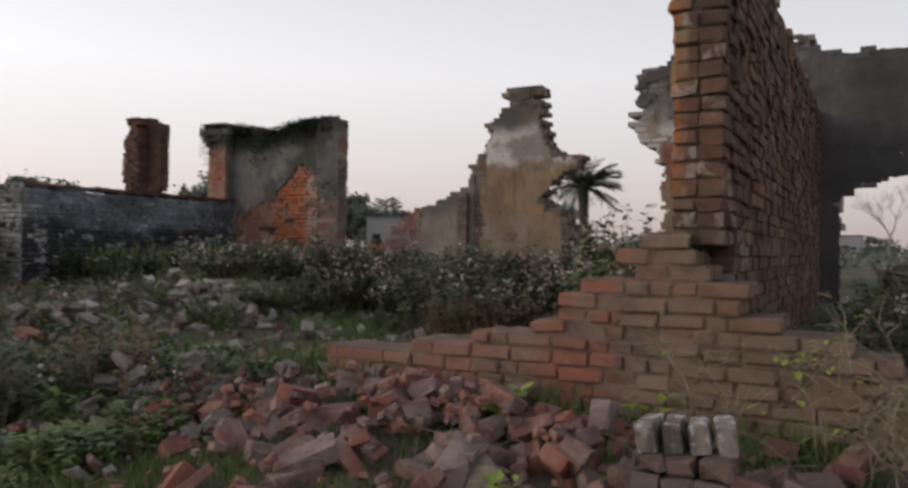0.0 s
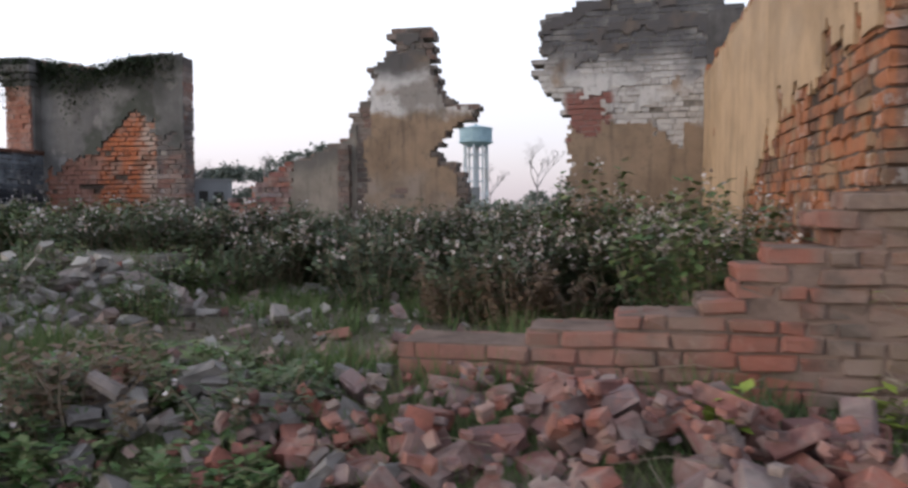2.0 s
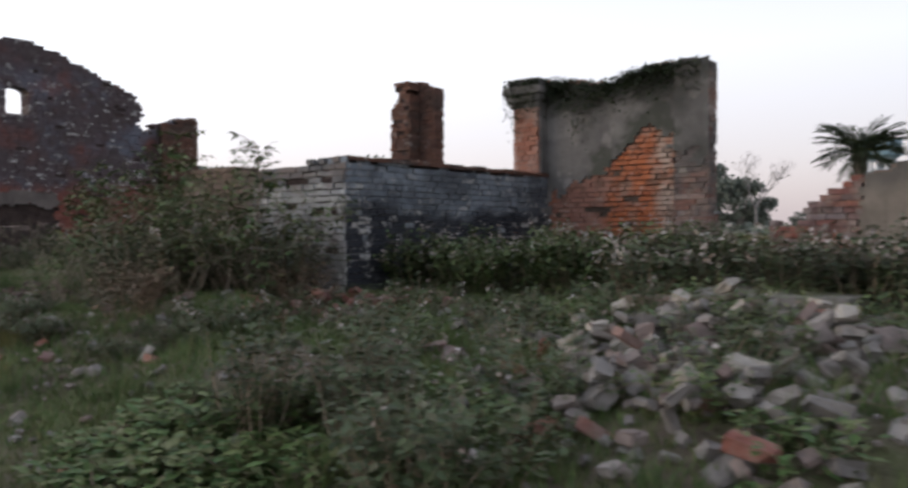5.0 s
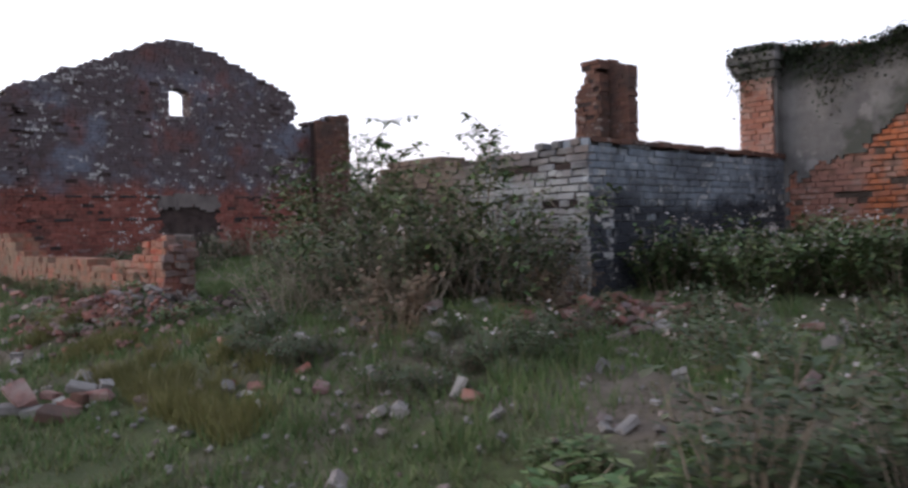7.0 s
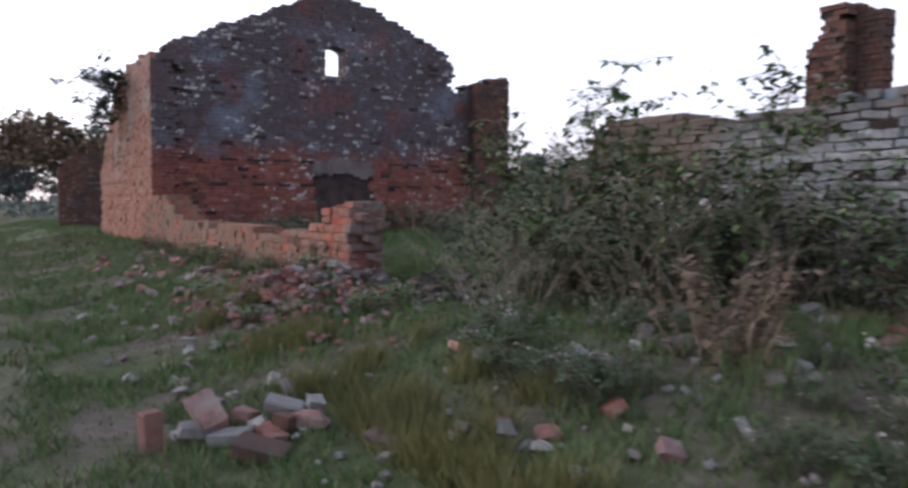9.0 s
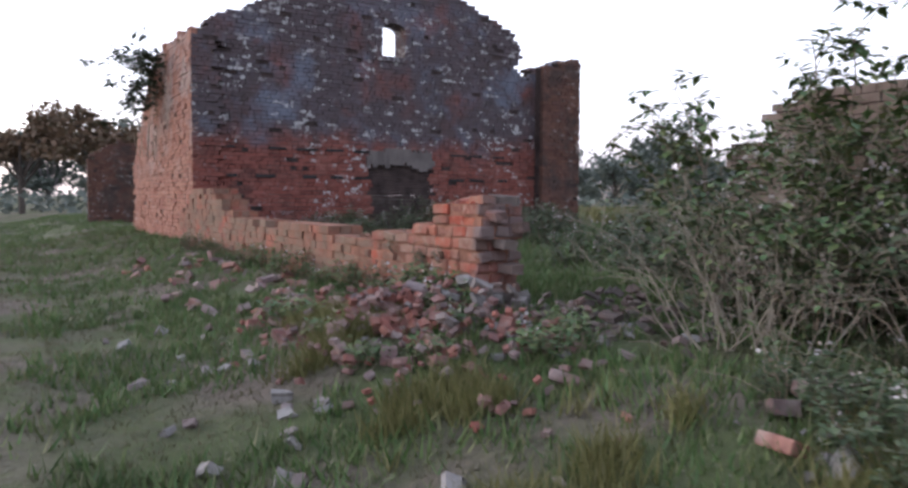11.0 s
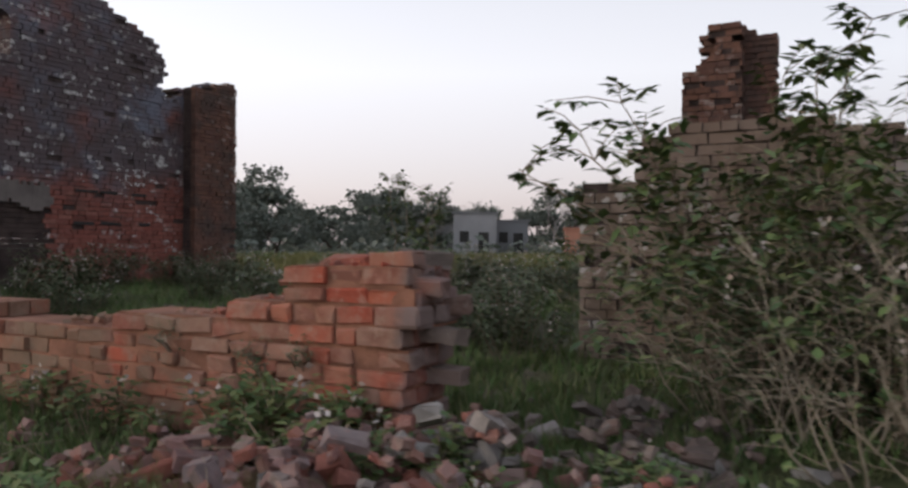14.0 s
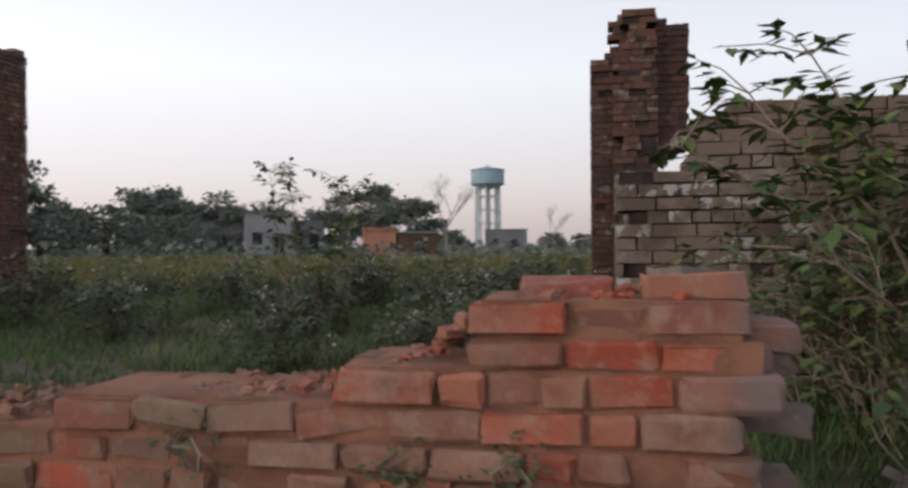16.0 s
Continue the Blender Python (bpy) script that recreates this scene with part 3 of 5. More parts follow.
# wall with the broken opening and the arch
arch_hole = [(-0.45, 0.2), (-0.45, 2.05), (-0.2, 2.2), (0.2, 2.33), (0.8, 2.4), (1.4, 2.33), (1.9, 2.18), (2.15, 2.0), (2.15, 0.2)]
pocket = [(-2.72, 2.35), (-2.75, 2.85), (-2.35, 2.9), (-2.33, 2.5), (-2.45, 2.3)]
arch_shape = poly([(-2.78, 0.2), (-2.78, 2.5), (-2.98, 2.84), (-3.28, 3.06), (-3.25, 3.5), (-3.15, 3.95), (-2.95, 4.12), (-2.3, 4.28), (-1.6, 4.32), (-0.8, 4.28), (-0.5, 3.97), (0.0, 4.03), (1.2, 4.1),
                   (2.0, 3.8), (3.0, 3.6), (3.4, 0.2)], [arch_hole])
arch = Wall("wall_arched", "high ruined wall with a wide arch, dark above and tan below", 'x', 11.5, 1, 0.42, (-3.4, 3.4), (0.3, 4.5), arch_shape, M_ARCHBRICK, M_MORTAR_L, back=True, edge=0.05, jitter=0.012, wild=True)
WALLS.append(arch)


def arch_plaster(u, z):
    if poly(pocket)(u + ragged(u, z, 0.08, 4), z):
        return False
    if u > -0.9:
        return arch_shape(u, z) and z < 4.0 + ragged(u, 0)
    if -1.6 < u < -1.2 and abs(z - 2.45) < 0.25 + ragged(u, z, 0.2, 3):
        return False
    return arch_shape(u + ragged(u, z, 0.06, 4), z + ragged(u, z, 0.06, 4, 3)) and (z < 2.55 + ragged(u, z, 0.12) or noise.noise((u * 1.9, z * 4, 1)) > 0.1)


arch.plaster("plaster", lambda u, z: arch_plaster(u, z) and u <= -0.9, M_PL_ARCH, (-3.3, -0.9), (0.5, 4.4), 0.06, 0.02, "tan plaster with dark weathered top")
arch.plaster("plaster", lambda u, z: arch_plaster(u, z) and u > -0.9, M_PL_GREY, (-0.9, 3.4), (0.5, 4.4), 0.08, 0.02, "dark grey plaster round the arch")

# broken spire of wall
tri_shape = poly([(-4.44, 0.2), (-4.42, 1.5), (-4.46, 1.85), (-4.9, 2.16), (-4.78, 2.3), (-4.6, 2.5), (-4.45, 2.66), (-4.2, 2.74), (-4.22, 2.84), (-4.6, 2.92), (-4.72, 3.05), (-4.86, 3.4), (-4.92, 3.75), (-5.04, 4.04),
                  (-5.49, 4.07), (-5.6, 3.75), (-5.82, 3.42), (-5.92, 3.1), (-6.12, 2.86), (-6.3, 2.42), (-6.8, 2.2), (-7.0, 2.12), (-7.25, 2.12), (-7.3, 0.2)])
tri = Wall("wall_spire", "jagged spire of ruined wall with tan and white plaster", 'x', 11.8, 1, 0.4, (-7.5, -4.1), (0.3, 4.2), tri_shape, M_DARKSTONE, M_MORTAR_L, back=True, edge=0.05, jitter=0.014, wild=True)
WALLS.append(tri)
tri.plaster("plaster", lambda u, z: u > -5.98 + ragged(u, z, 0.1, 2.5) + 0.12 * max(0, z - 2.4) and tri_shape(u + 0.07 + ragged(u, z, 0.05, 4), z + 0.06) and tri_shape(u - 0.05 + ragged(u, z, 0.1, 3), z) and (z < 3.6 or noise.noise((u * 2, z * 3, 1)) > -0.2),
            M_PL_TRI, (-7.4, -4.1), (0.5, 4.1), 0.06, 0.02, "tan plaster below a white band and dark top")
tri.plaster("plaster", lambda u, z: u < -6.15 and tri_shape(u, z + 0.08 + ragged(u, z, 0.08, 4)), M_PL_TRI_L, (-7.4, -6.1), (0.5, 2.6), 0.06, 0.02, "grey weathered plaster")
rib = Wall("wall_spire", "narrow buttress of ruined grey wall", 'x', 11.66, 1, 0.13, (-6.42, -6.22), (0.3, 2.35), lambda u, z: z < 2.3 and u < -6.2, M_DARKSTONE, M_MORTAR_D)
WALLS.append(rib)
tail_shape = lambda u, z: -8.4 < u < -7.25 and z < 1.45 + 0.55 * smooth01((u + 8.2) / 0.9) + ragged(u, z, 0.09)
tail = Wall("wall_spire", "broken down tail of a red brick wall", 'x', 11.8, 1, 0.4, (-8.4, -7.25), (0.3, 2.2), tail_shape, M_RUBBLE, M_MORTAR, edge=0.05, jitter=0.015)
WALLS.append(tail)

# block with two piers
blk_shape = poly([(-12.3, 0.2), (-12.3, 3.92), (-12.1, 3.9), (-11.5, 3.78), (-11.0, 3.76), (-10.7, 3.86), (-10.3, 3.95), (-9.9, 3.93), (-9.9, 0.2)])
blk = Wall("wall_block", "thick dark plastered wall, bright orange brick showing where plaster fell", 'x', 12.2, 1, 0.5, (-12.3, -9.95), (0.3, 4.1), blk_shape, M_ORANGE, M_MORTAR, back=False, edge=0.03, jitter=0.015, near=lambda u: u > -11.1)
WALLS.append(blk)


def bare(u, z):
    return (u > -12.2 and z < 2.15 + 0.75 * math.exp(-((u + 10.35) / 0.65) ** 2) - 0.12 * max(0, -10.6 - u) + ragged(u, z, 0.34, 2.6, 4))


blk.plaster("plaster", lambda u, z: blk_shape(u, z + 0.02) and not bare(u, z), M_PL_BLK, (-12.6, -9.75), (0.5, 4.05), 0.06, 0.03, "dark mossy plaster")
pier_r = Wall("wall_pier", "plastered brick pier at the end of the dark wall", 'x', 12.12, 1, 0.28, (-9.92, -9.36), (0.3, 4.0), lambda u, z: z < 3.92 + ragged(u, 0, 0.06), M_DARKPALE, M_MORTAR_L, back=True, jitter=0.016)
WALLS.append(pier_r)
pier_r.plaster("plaster", lambda u, z: 2.5 + ragged(u, z, 0.5, 3) < z < 3.92 and u < -9.38, M_PL_BLK, (-9.92, -9.36), (0.5, 4.0), 0.06, 0.02, "dark grey plaster")
pier_l = Wall("wall_pier", "brick pier with a flared plaster cap and hanging weeds", 'x', 11.95, 1, 0.5, (-12.82, -12.3), (0.3, 3.9), lambda u, z: z < 3.8, M_SOUTH, M_MORTAR_L, jitter=0.008)
WALLS.append(pier_l)
for i, (o, z0, z1) in enumerate(((0.03, 3.45, 3.56), (0.08, 3.56, 3.68), (0.13, 3.68, 3.82), (0.05, 3.82, 3.95))):
    b = Batch()
    b.box((-12.83 - o, 11.95 - o, z0), (-12.27 + o * 0.4, 12.4, z1 - 0.003), 0.012)
    b.ob("cap_course", M_PL_BLK, pier_l.ob)
b = Batch()
b.box((-12.305, 12.0, 0.3), (-12.26, 12.2, 3.75), 0.006)
b.ob("plaster_side", M_PL_BLK, pier_l.ob, "dark damp plaster")

# low whitewashed wall and its sooty side
lf_shape = poly([(-16.42, 0.2), (-16.42, 1.84), (-16.0, 1.92), (-15.95, 2.2), (-15.6, 2.29), (-15.0, 2.3), (-14.2, 2.2), (-14.0, 2.1), (-13.85, 2.2), (-13.2, 2.24), (-12.25, 2.26), (-12.25, 0.2)])
lf = Wall("wall_low", "low wall of whitewashed brick, wash worn off the joints", 'x', 7.45, 1, 0.45, (-16.45, -12.25), (0.3, 2.4), lf_shape, M_WHITEBRICK, M_MORTAR_D, rows=2, jitter=0.018, missing=0.05, back=True, near=lambda u: -13.0 < u)
WALLS.append(lf)
ls = Wall("wall_low", "low brick wall blackened by soot with pale joints", 'y', -12.25, -1, 0.4, (7.47, 12.2), (0.3, 2.3), lambda u, z: u < 12.2 and z < 2.25 + 0.02 * noise.noise((u, 0, 0)), M_SOOT, M_MORTAR_S, jitter=0.006)
WALLS.append(ls)
cope = Batch()
for i in range(18):
    cope.box((-12.68, 7.5 + i * 0.26, 2.245), (-12.22, 7.5 + i * 0.26 + 0.25, 2.30 + random.uniform(-0.01, 0.015)), 0.008)
tagged(cope.ob("coping", M_PIL, ls.ob), kind="stuff")

# lone pillar
pil_shape = poly([(-16.65, 0.2), (-16.65, 3.85), (-16.42, 3.9), (-16.38, 4.4), (-16.2, 4.5), (-15.75, 4.48), (-15.72, 4.32), (-15.38, 4.3), (-15.38, 2.66), (-15.62, 2.6), (-15.7, 2.2), (-15.7, 0.2)])
pil = Wall("wall_pillar", "tall lone pillar of dark brown brick, broken on top", 'x', 12.8, 1, 0.28, (-16.65, -15.38), (0.3, 4.6), pil_shape, M_PIL, M_MORTAR_D, back=True, edge=0.03, jitter=0.012, missing=0.03)
WALLS.append(pil)

pil_rib = Wall("wall_pillar", "rough broken rib of brown brick on the pillar", 'x', 12.5, 1, 0.29, (-16.36, -15.8), (0.3, 4.5), lambda u, z: -16.36 + 0.14 * (z > 3.85) + ragged(0, z, 0.1, 2) < u < -15.8 + ragged(1, z, 0.12, 2.5) and z < 4.42 - 0.5 * max(0, u + 15.95) + ragged(u, 0, 0.1), M_PIL, M_MORTAR_D, edge=0.05, jitter=0.03, missing=0.06, wild=True)
WALLS.append(pil_rib)

# gabled house
win = [(8.62, 4.34), (8.62, 4.98), (8.74, 5.13), (8.98, 5.2), (9.22, 5.13), (9.35, 4.98), (9.35, 4.34)]
niche = [(8.35, 0.2), (8.45, 1.5), (8.4, 1.95), (8.9, 2.0), (9.5, 2.02), (9.95, 1.9), (9.98, 1.3), (9.7, 0.9), (9.4, 0.2)]
gab_shape = poly([(4.7, 0.1), (4.7, 4.42), (5.0, 4.5), (5.05, 4.66), (5.3, 4.82), (6.0, 5.2), (7.2, 5.7), (8.3, 6.18), (8.95, 6.4), (9.5, 6.3), (10.4, 6.02), (11.2, 5.7), (12.2, 5.25), (12.45, 4.9), (12.35, 4.5), (12.6, 4.25), (12.74, 4.17),
                  (12.76, 4.56), (13.3, 4.58), (13.45, 4.8), (14.0, 4.79), (14.02, 0.1)], [win])
gab = Wall("wall_gable", "tall gable wall of dark red brick with a small arched window", 'y', -26.5, -1, 0.5, (4.7, 14.02), (0.3, 6.6), gab_shape, M_GABLE, M_MORTAR_D, edge=0.02, jitter=0.010, missing=0.02, skip=lambda u, z: poly(niche)(u, z))
WALLS.append(gab)
gab.plaster("lintel", poly([(8.3, 2.0), (8.4, 2.3), (9.0, 2.4), (9.9, 2.35), (10.0, 2.05), (9.7, 1.9), (9.3, 2.08), (8.8, 2.02)]), M_PL_PALE, (8.2, 10.1), (1.8, 2.5), 0.06, 0.06, "pale broken plaster over the hearth")
reveal = Batch()
for k in range(8):
    reveal.box((-27.0, 8.55, 4.34 + k * 0.083), (-26.49, 8.71, 4.415 + k * 0.083), 0.006)
    reveal.box((-27.0, 9.26, 4.34 + k * 0.083), (-26.49, 9.42, 4.415 + k * 0.083), 0.006)
for k in range(11):
    a, c = math.pi * k / 11, math.pi * (k + 0.9) / 11
    ring_ = [(r * math.cos(t), 4.96 + 0.55 * r * math.sin(t)) for r, t in ((0.275, a), (0.46, a), (0.46, c), (0.275, c))]
    reveal.add([(-27.0, 8.985 + p, q) for p, q in ring_] + [(-26.478, 8.985 + p, q) for p, q in ring_], BOX_F)
reveal.box((-27.0, 8.55, 4.28), (-26.47, 9.42, 4.385), 0.008)
reveal.ob("window_reveal", M_GABLE, gab.ob, "brick jambs and arch of the small window")
# flat dark strips laid on the face in place of shaded slots
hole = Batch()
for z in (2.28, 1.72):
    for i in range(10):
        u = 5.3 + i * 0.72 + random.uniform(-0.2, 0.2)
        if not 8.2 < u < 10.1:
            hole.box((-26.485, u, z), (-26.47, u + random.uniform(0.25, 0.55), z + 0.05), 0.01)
hole.ob("putlog_slot", M_HOLE_SHADE, gab.ob, "dark slots between brick courses")
pier_g = Wall("wall_gable", "brick quoin at the corner of the gabled house", 'y', -26.36, -1, 0.3, (4.66, 5.3), (0.3, 4.6), lambda u, z: 4.66 < u < 5.15 + 0.12 * (int(z / 0.25) % 2) and z < 4.5, M_GABLE, M_MORTAR_D, jitter=0.02)
WALLS.append(pier_g)
pier_g2 = Wall("wall_gable", "dark brick buttress beside the gable", 'y', -26.15, -1, 0.45, (12.85, 14.02), (0.3, 4.75), lambda u, z: 12.85 < u < 14.02 and z < 4.55 + 0.2 * (u > 13.4) + ragged(u, 0, 0.05), M_PIL, M_MORTAR_D, jitter=0.012)
WALLS.append(pier_g2)
sth = Wall("wall_south", "sunlit red brick side of the gabled house", 'x', 4.66, 1, 0.45, (-33.0, -26.38), (0.2, 4.8), lambda u, z: u > -32.9 and z < min(4.5, 4.55 + (u + 30.2) * 0.9) + ragged(u, 0, 0.1), M_SOUTH, M_MORTAR, edge=0.05, jitter=0.012)
WALLS.append(sth)
farw = Wall("wall_far", "dark ruined wall end beyond the gabled house", 'y', -39.0, -1, 0.5, (4.2, 8.5), (0.2, 3.4), lambda u, z: z < 3.1 - 0.9 * max(0, 4.9 - u) + ragged(u, 0, 0.15), M_PIL, M_MORTAR_D)
WALLS.append(farw)

# broken wall at the end of the walk
fw_shape = poly([(-26.3, 0.1), (-26.3, 0.95), (-25.4, 1.43), (-23.9, 1.42), (-23.2, 1.12), (-22.0, 0.96), (-21.5, 0.97), (-19.2, 1.02), (-18.6, 0.93), (-17.9, 0.98), (-17.25, 1.04), (-17.05, 1.10), (-16.95, 1.17), (-16.88, 1.23),
                 (-16.74, 1.28), (-16.36, 1.30), (-16.34, 1.25), (-16.22, 1.24), (-16.22, 1.15), (-16.28, 1.13), (-16.2, 0.98), (-16.24, 0.8), (-16.14, 0.62), (-16.14, 0.1)])
fw = Wall("wall_broken", "low broken wall of orange red brick ending in a stepped stub", 'x', 4.4, 1, 0.4, (-26.3, -16.03), (0.28, 1.5), fw_shape, M_FW, M_MORTAR_FW, near=lambda u: u > -18.6, rows=3, jitter=0.013, missing=0.015, edge=0.03, wild=True)
WALLS.append(fw)


# bricks jutting from its stepped end
for i, (x, y, z, tx, ty, tz, mat) in enumerate(((-16.22, 4.52, 1.2, 3, 4, 8, M_FW), (-16.17, 4.6, 0.985, -4, 3, -6, M_DARKSTONE), (-16.2, 4.72, 1.1, 2, -5, 14, M_DARKSTONE), (-16.2, 4.66, 0.8, 3, 2, 5, M_DARKSTONE),
                                                (-16.33, 4.52, 1.31, -3, -2, -5, M_FW), (-16.3, 4.7, 1.31, 4, 3, 40, M_DARKSTONE), (-16.18, 4.5, 0.63, 2, 3, -9, M_DARKSTONE), (-16.64, 4.6, 1.29, 5, -4, 6, M_FW))):
    share("brick", with_mat(rough_brick(0.24, 0.12, 0.075, 600 + i, 0.03), mat), pose(x, y, z, tx, ty, tz), fw.ob)


# ---- plants ----
def spread(rnd, up=0.3):
    a = rnd.uniform(0, 2 * math.pi)
    return Vector((math.cos(a), math.sin(a), rnd.uniform(up - 0.5, up + 0.5))).normalized()


def bush(seed, height, width, stems, leaves, flowers, leaf=0.06, mat=None, size=0.055):
    """A weedy bush: thin stems, leaves along them and pale flower heads on top."""
    rnd = random.Random(seed)
    root = new("flowering_bush")
    st, lf_, fl = Batch(), Batch(), Batch()
    tips = []
    for _ in range(stems):
        a = rnd.uniform(0, 6.28)
        r = width * math.sqrt(rnd.random())
        h = height * rnd.uniform(0.6, 1.0) * (1 - 0.35 * (r / width) ** 2)
        p0 = Vector((math.cos(a) * r * 0.45, math.sin(a) * r * 0.45, -0.08))
        p2 = Vector((math.cos(a) * r, math.sin(a) * r, h))
        p1 = (p0 + p2) / 2 + Vector((rnd.uniform(-0.06, 0.06), rnd.uniform(-0.06, 0.06), 0.04))
        st.tube([tuple(p0), tuple(p1), tuple(p2)], [0.006, 0.005, 0.002], 3)
        tips.append((p0, p1, p2))
    for _ in range(leaves):
        p0, p1, p2 = rnd.choice(tips)
        k = rnd.random() ** 0.7
        p = (p0.lerp(p1, k * 2) if k < 0.5 else p1.lerp(p2, k * 2 - 1)) + Vector([rnd.gauss(0, 0.03) for _ in range(3)])
        s = leaf * rnd.uniform(0.6, 1.5)
        lf_.leaf(p, spread(rnd, 0.15), Vector((0, 0, 1)), s, s * 0.3)
    for _ in range(flowers):
        p = rnd.choice(tips)[2] + Vector((rnd.gauss(0, 0.04), rnd.gauss(0, 0.04), rnd.uniform(-0.05, 0.05)))
        for _ in range(rnd.randint(4, 9)):
            q = p + Vector([rnd.gauss(0, size * 0.55) for _ in range(3)])
            fl.leaf(q, spread(rnd, 0.5), spread(rnd), size * rnd.uniform(0.4, 0.8), size * 0.25)
    tagged(st.ob("stem", M_STEM, root), kind="stuff")
    tagged(lf_.ob("foliage", mat or M_LEAF, root), kind="stuff")
    if flowers:
        tagged(fl.ob("bloom", M_FLOWER, root, "pale dry flower heads"), kind="stuff")
    return root


def shrub(seed, height, width, limbs, leaves, leaf=0.09, mat=None, low=0.15, thick=0.011):
    """A woody shrub: arching pale branches that fork, with sprays of leaves."""
    rnd = random.Random(seed)
    root = new("shrub")
    wood, lf_ = Batch(), Batch()
    ends = []

    def grow(p, d, ln, r, depth):
        pts, rad = [p], [r]
        for i in range(4):
            d = (d + Vector([rnd.gauss(0, 0.16) for _ in range(3)]) + Vector((0, 0, -0.03 * depth))).normalized()
            p = p + d * ln / 4
            pts.append(p)
            rad.append(r * (1 - 0.17 * (i + 1)))
        wood.tube([tuple(q) for q in pts], rad, 4)
        if depth > 0:
            ends.extend(pts[2:])
        if depth < 3:
            for _ in range(rnd.randint(2, 3)):
                k = rnd.randint(2, 4)
                nd = (d + spread(rnd, 0.35) * 0.9).normalized()
                grow(pts[k], nd, ln * rnd.uniform(0.5, 0.72), max(0.0025, rad[k] * 0.65), depth + 1)
    for _ in range(limbs):
        a = rnd.uniform(0, 6.28)
        lean = rnd.uniform(0.1, 1.0) * width / height
        d = Vector((math.cos(a) * lean, math.sin(a) * lean, 1)).normalized()
        grow(Vector((math.cos(a) * 0.15, math.sin(a) * 0.15, -0.1)), d, height * rnd.uniform(0.4, 0.62), thick, 0)
    for _ in range(leaves):
        p = rnd.choice(ends)
        if p.z < low and rnd.random() < 0.7:
            continue
        p = p + Vector([rnd.gauss(0, 0.028) for _ in range(3)])
        s = leaf * rnd.uniform(0.55, 1.4)
        lf_.leaf(p, spread(rnd, -0.05), Vector((0, 0, 1)), s, s * 0.28)
    tagged(wood.ob("branch", M_WOOD, root, "pale bare woody branches"), kind="stuff")
    tagged(lf_.ob("foliage", mat or M_LEAF_B, root), kind="stuff")
    return root


def plant(ob, label, category, group, spots, rnd, smin=0.85, smax=1.2):
    """The first spot takes ob itself, the others copies of it."""
    tagged(ob, label, category, group)
    for i, (x, y) in enumerate(spots):
        s = rnd.uniform(smin, smax)
        m = pose(x, y, ground_z(x, y), rnd.uniform(-4, 4), rnd.uniform(-4, 4), rnd.uniform(0, 360))
        o = ob if i == 0 else copy_thing(ob, m)
        o.matrix_basis = m @ Matrix.Scale(s, 4)


def strew(ob, label, spots, rnd, smin, smax):
    """Weeds that nobody could count: copies of a bush joined into one object for each of its parts."""
    for c in list(ob.children):
        b = Batch()
        vs, fs = [v.co.copy() for v in c.data.vertices], [tuple(f.vertices) for f in c.data.polygons]
        for x, y in spots:
            m = pose(x, y, ground_z(x, y), 0, 0, rnd.uniform(0, 360)) @ Matrix.Scale(rnd.uniform(smin, smax), 4)
            b.add([tuple(m @ v) for v in vs], fs)
        tagged(b.ob("field_weeds", c.data.materials[0]), label, "weeds", kind="stuff")
        bpy.data.objects.remove(c)
    bpy.data.objects.remove(ob)


def scatter(rnd, n, x0, x1, y0, y1, keep=lambda x, y: True):
    out = []
    while len(out) < n:
        x, y = rnd.uniform(x0, x1), rnd.uniform(y0, y1)
        if keep(x, y):
            out.append((x, y))
    return out


rp = random.Random(5)
bed = lambda x, y: y > 6.1 + 0.9 * smooth01((-4.5 - x) / 3) and x > -8.8 and not (x < -5.8 and y < 7.4)
for k in range(4):
    plant(bush(40 + k, 0.80, 0.50, 34, 1250, 8, 0.07, None, 0.08), "grey green weed bush with pale dry flower heads", "bush", "flowering bushes between the ruins",
          scatter(rp, 22, -8.8, -1.3, 6.1, 10.9, bed), rp, 0.75, 1.1)
plant(bush(50, 1.15, 0.45, 26, 1100, 30, 0.075, M_LEAF_B), "taller weed bush with drying flower heads", "bush", "tall weeds by the plastered wall", [(-1.7, 5.6), (-1.35, 6.3), (-1.9, 6.6), (-1.3, 7.4), (-2.2, 7.6), (-1.45, 5.1)], rp)
plant(bush(51, 0.85, 0.55, 30, 1700, 12, 0.07, M_LEAF_B), "green leafy weed bush by the sooty wall", "bush", "weeds along the sooty wall",
      scatter(rp, 22, -12.0, -8.6, 8.3, 11.6, lambda x, y: True), rp, 0.8, 1.15)
plant(bush(52, 0.75, 0.6, 26, 1500, 8, 0.06), "dark green weed bush", "bush", "weeds before the gabled house",
      scatter(rp, 46, -26.0, -16.6, 5.8, 14.0), rp, 0.6, 1.1)
strew(bush(53, 0.5, 0.7, 12, 420, 9, 0.09, M_LEAF_B), "low weeds with pale flowers on the open field", scatter(rp, 120, -46.0, -14.0, 14.5, 52.0), rp, 0.6, 1.2)
strew(bush(56, 0.8, 0.6, 16, 600, 16, 0.08), "weeds growing behind the broken walls", scatter(rp, 36, -9.5, 3.0, 12.8, 24.0), rp, 0.8, 1.1)
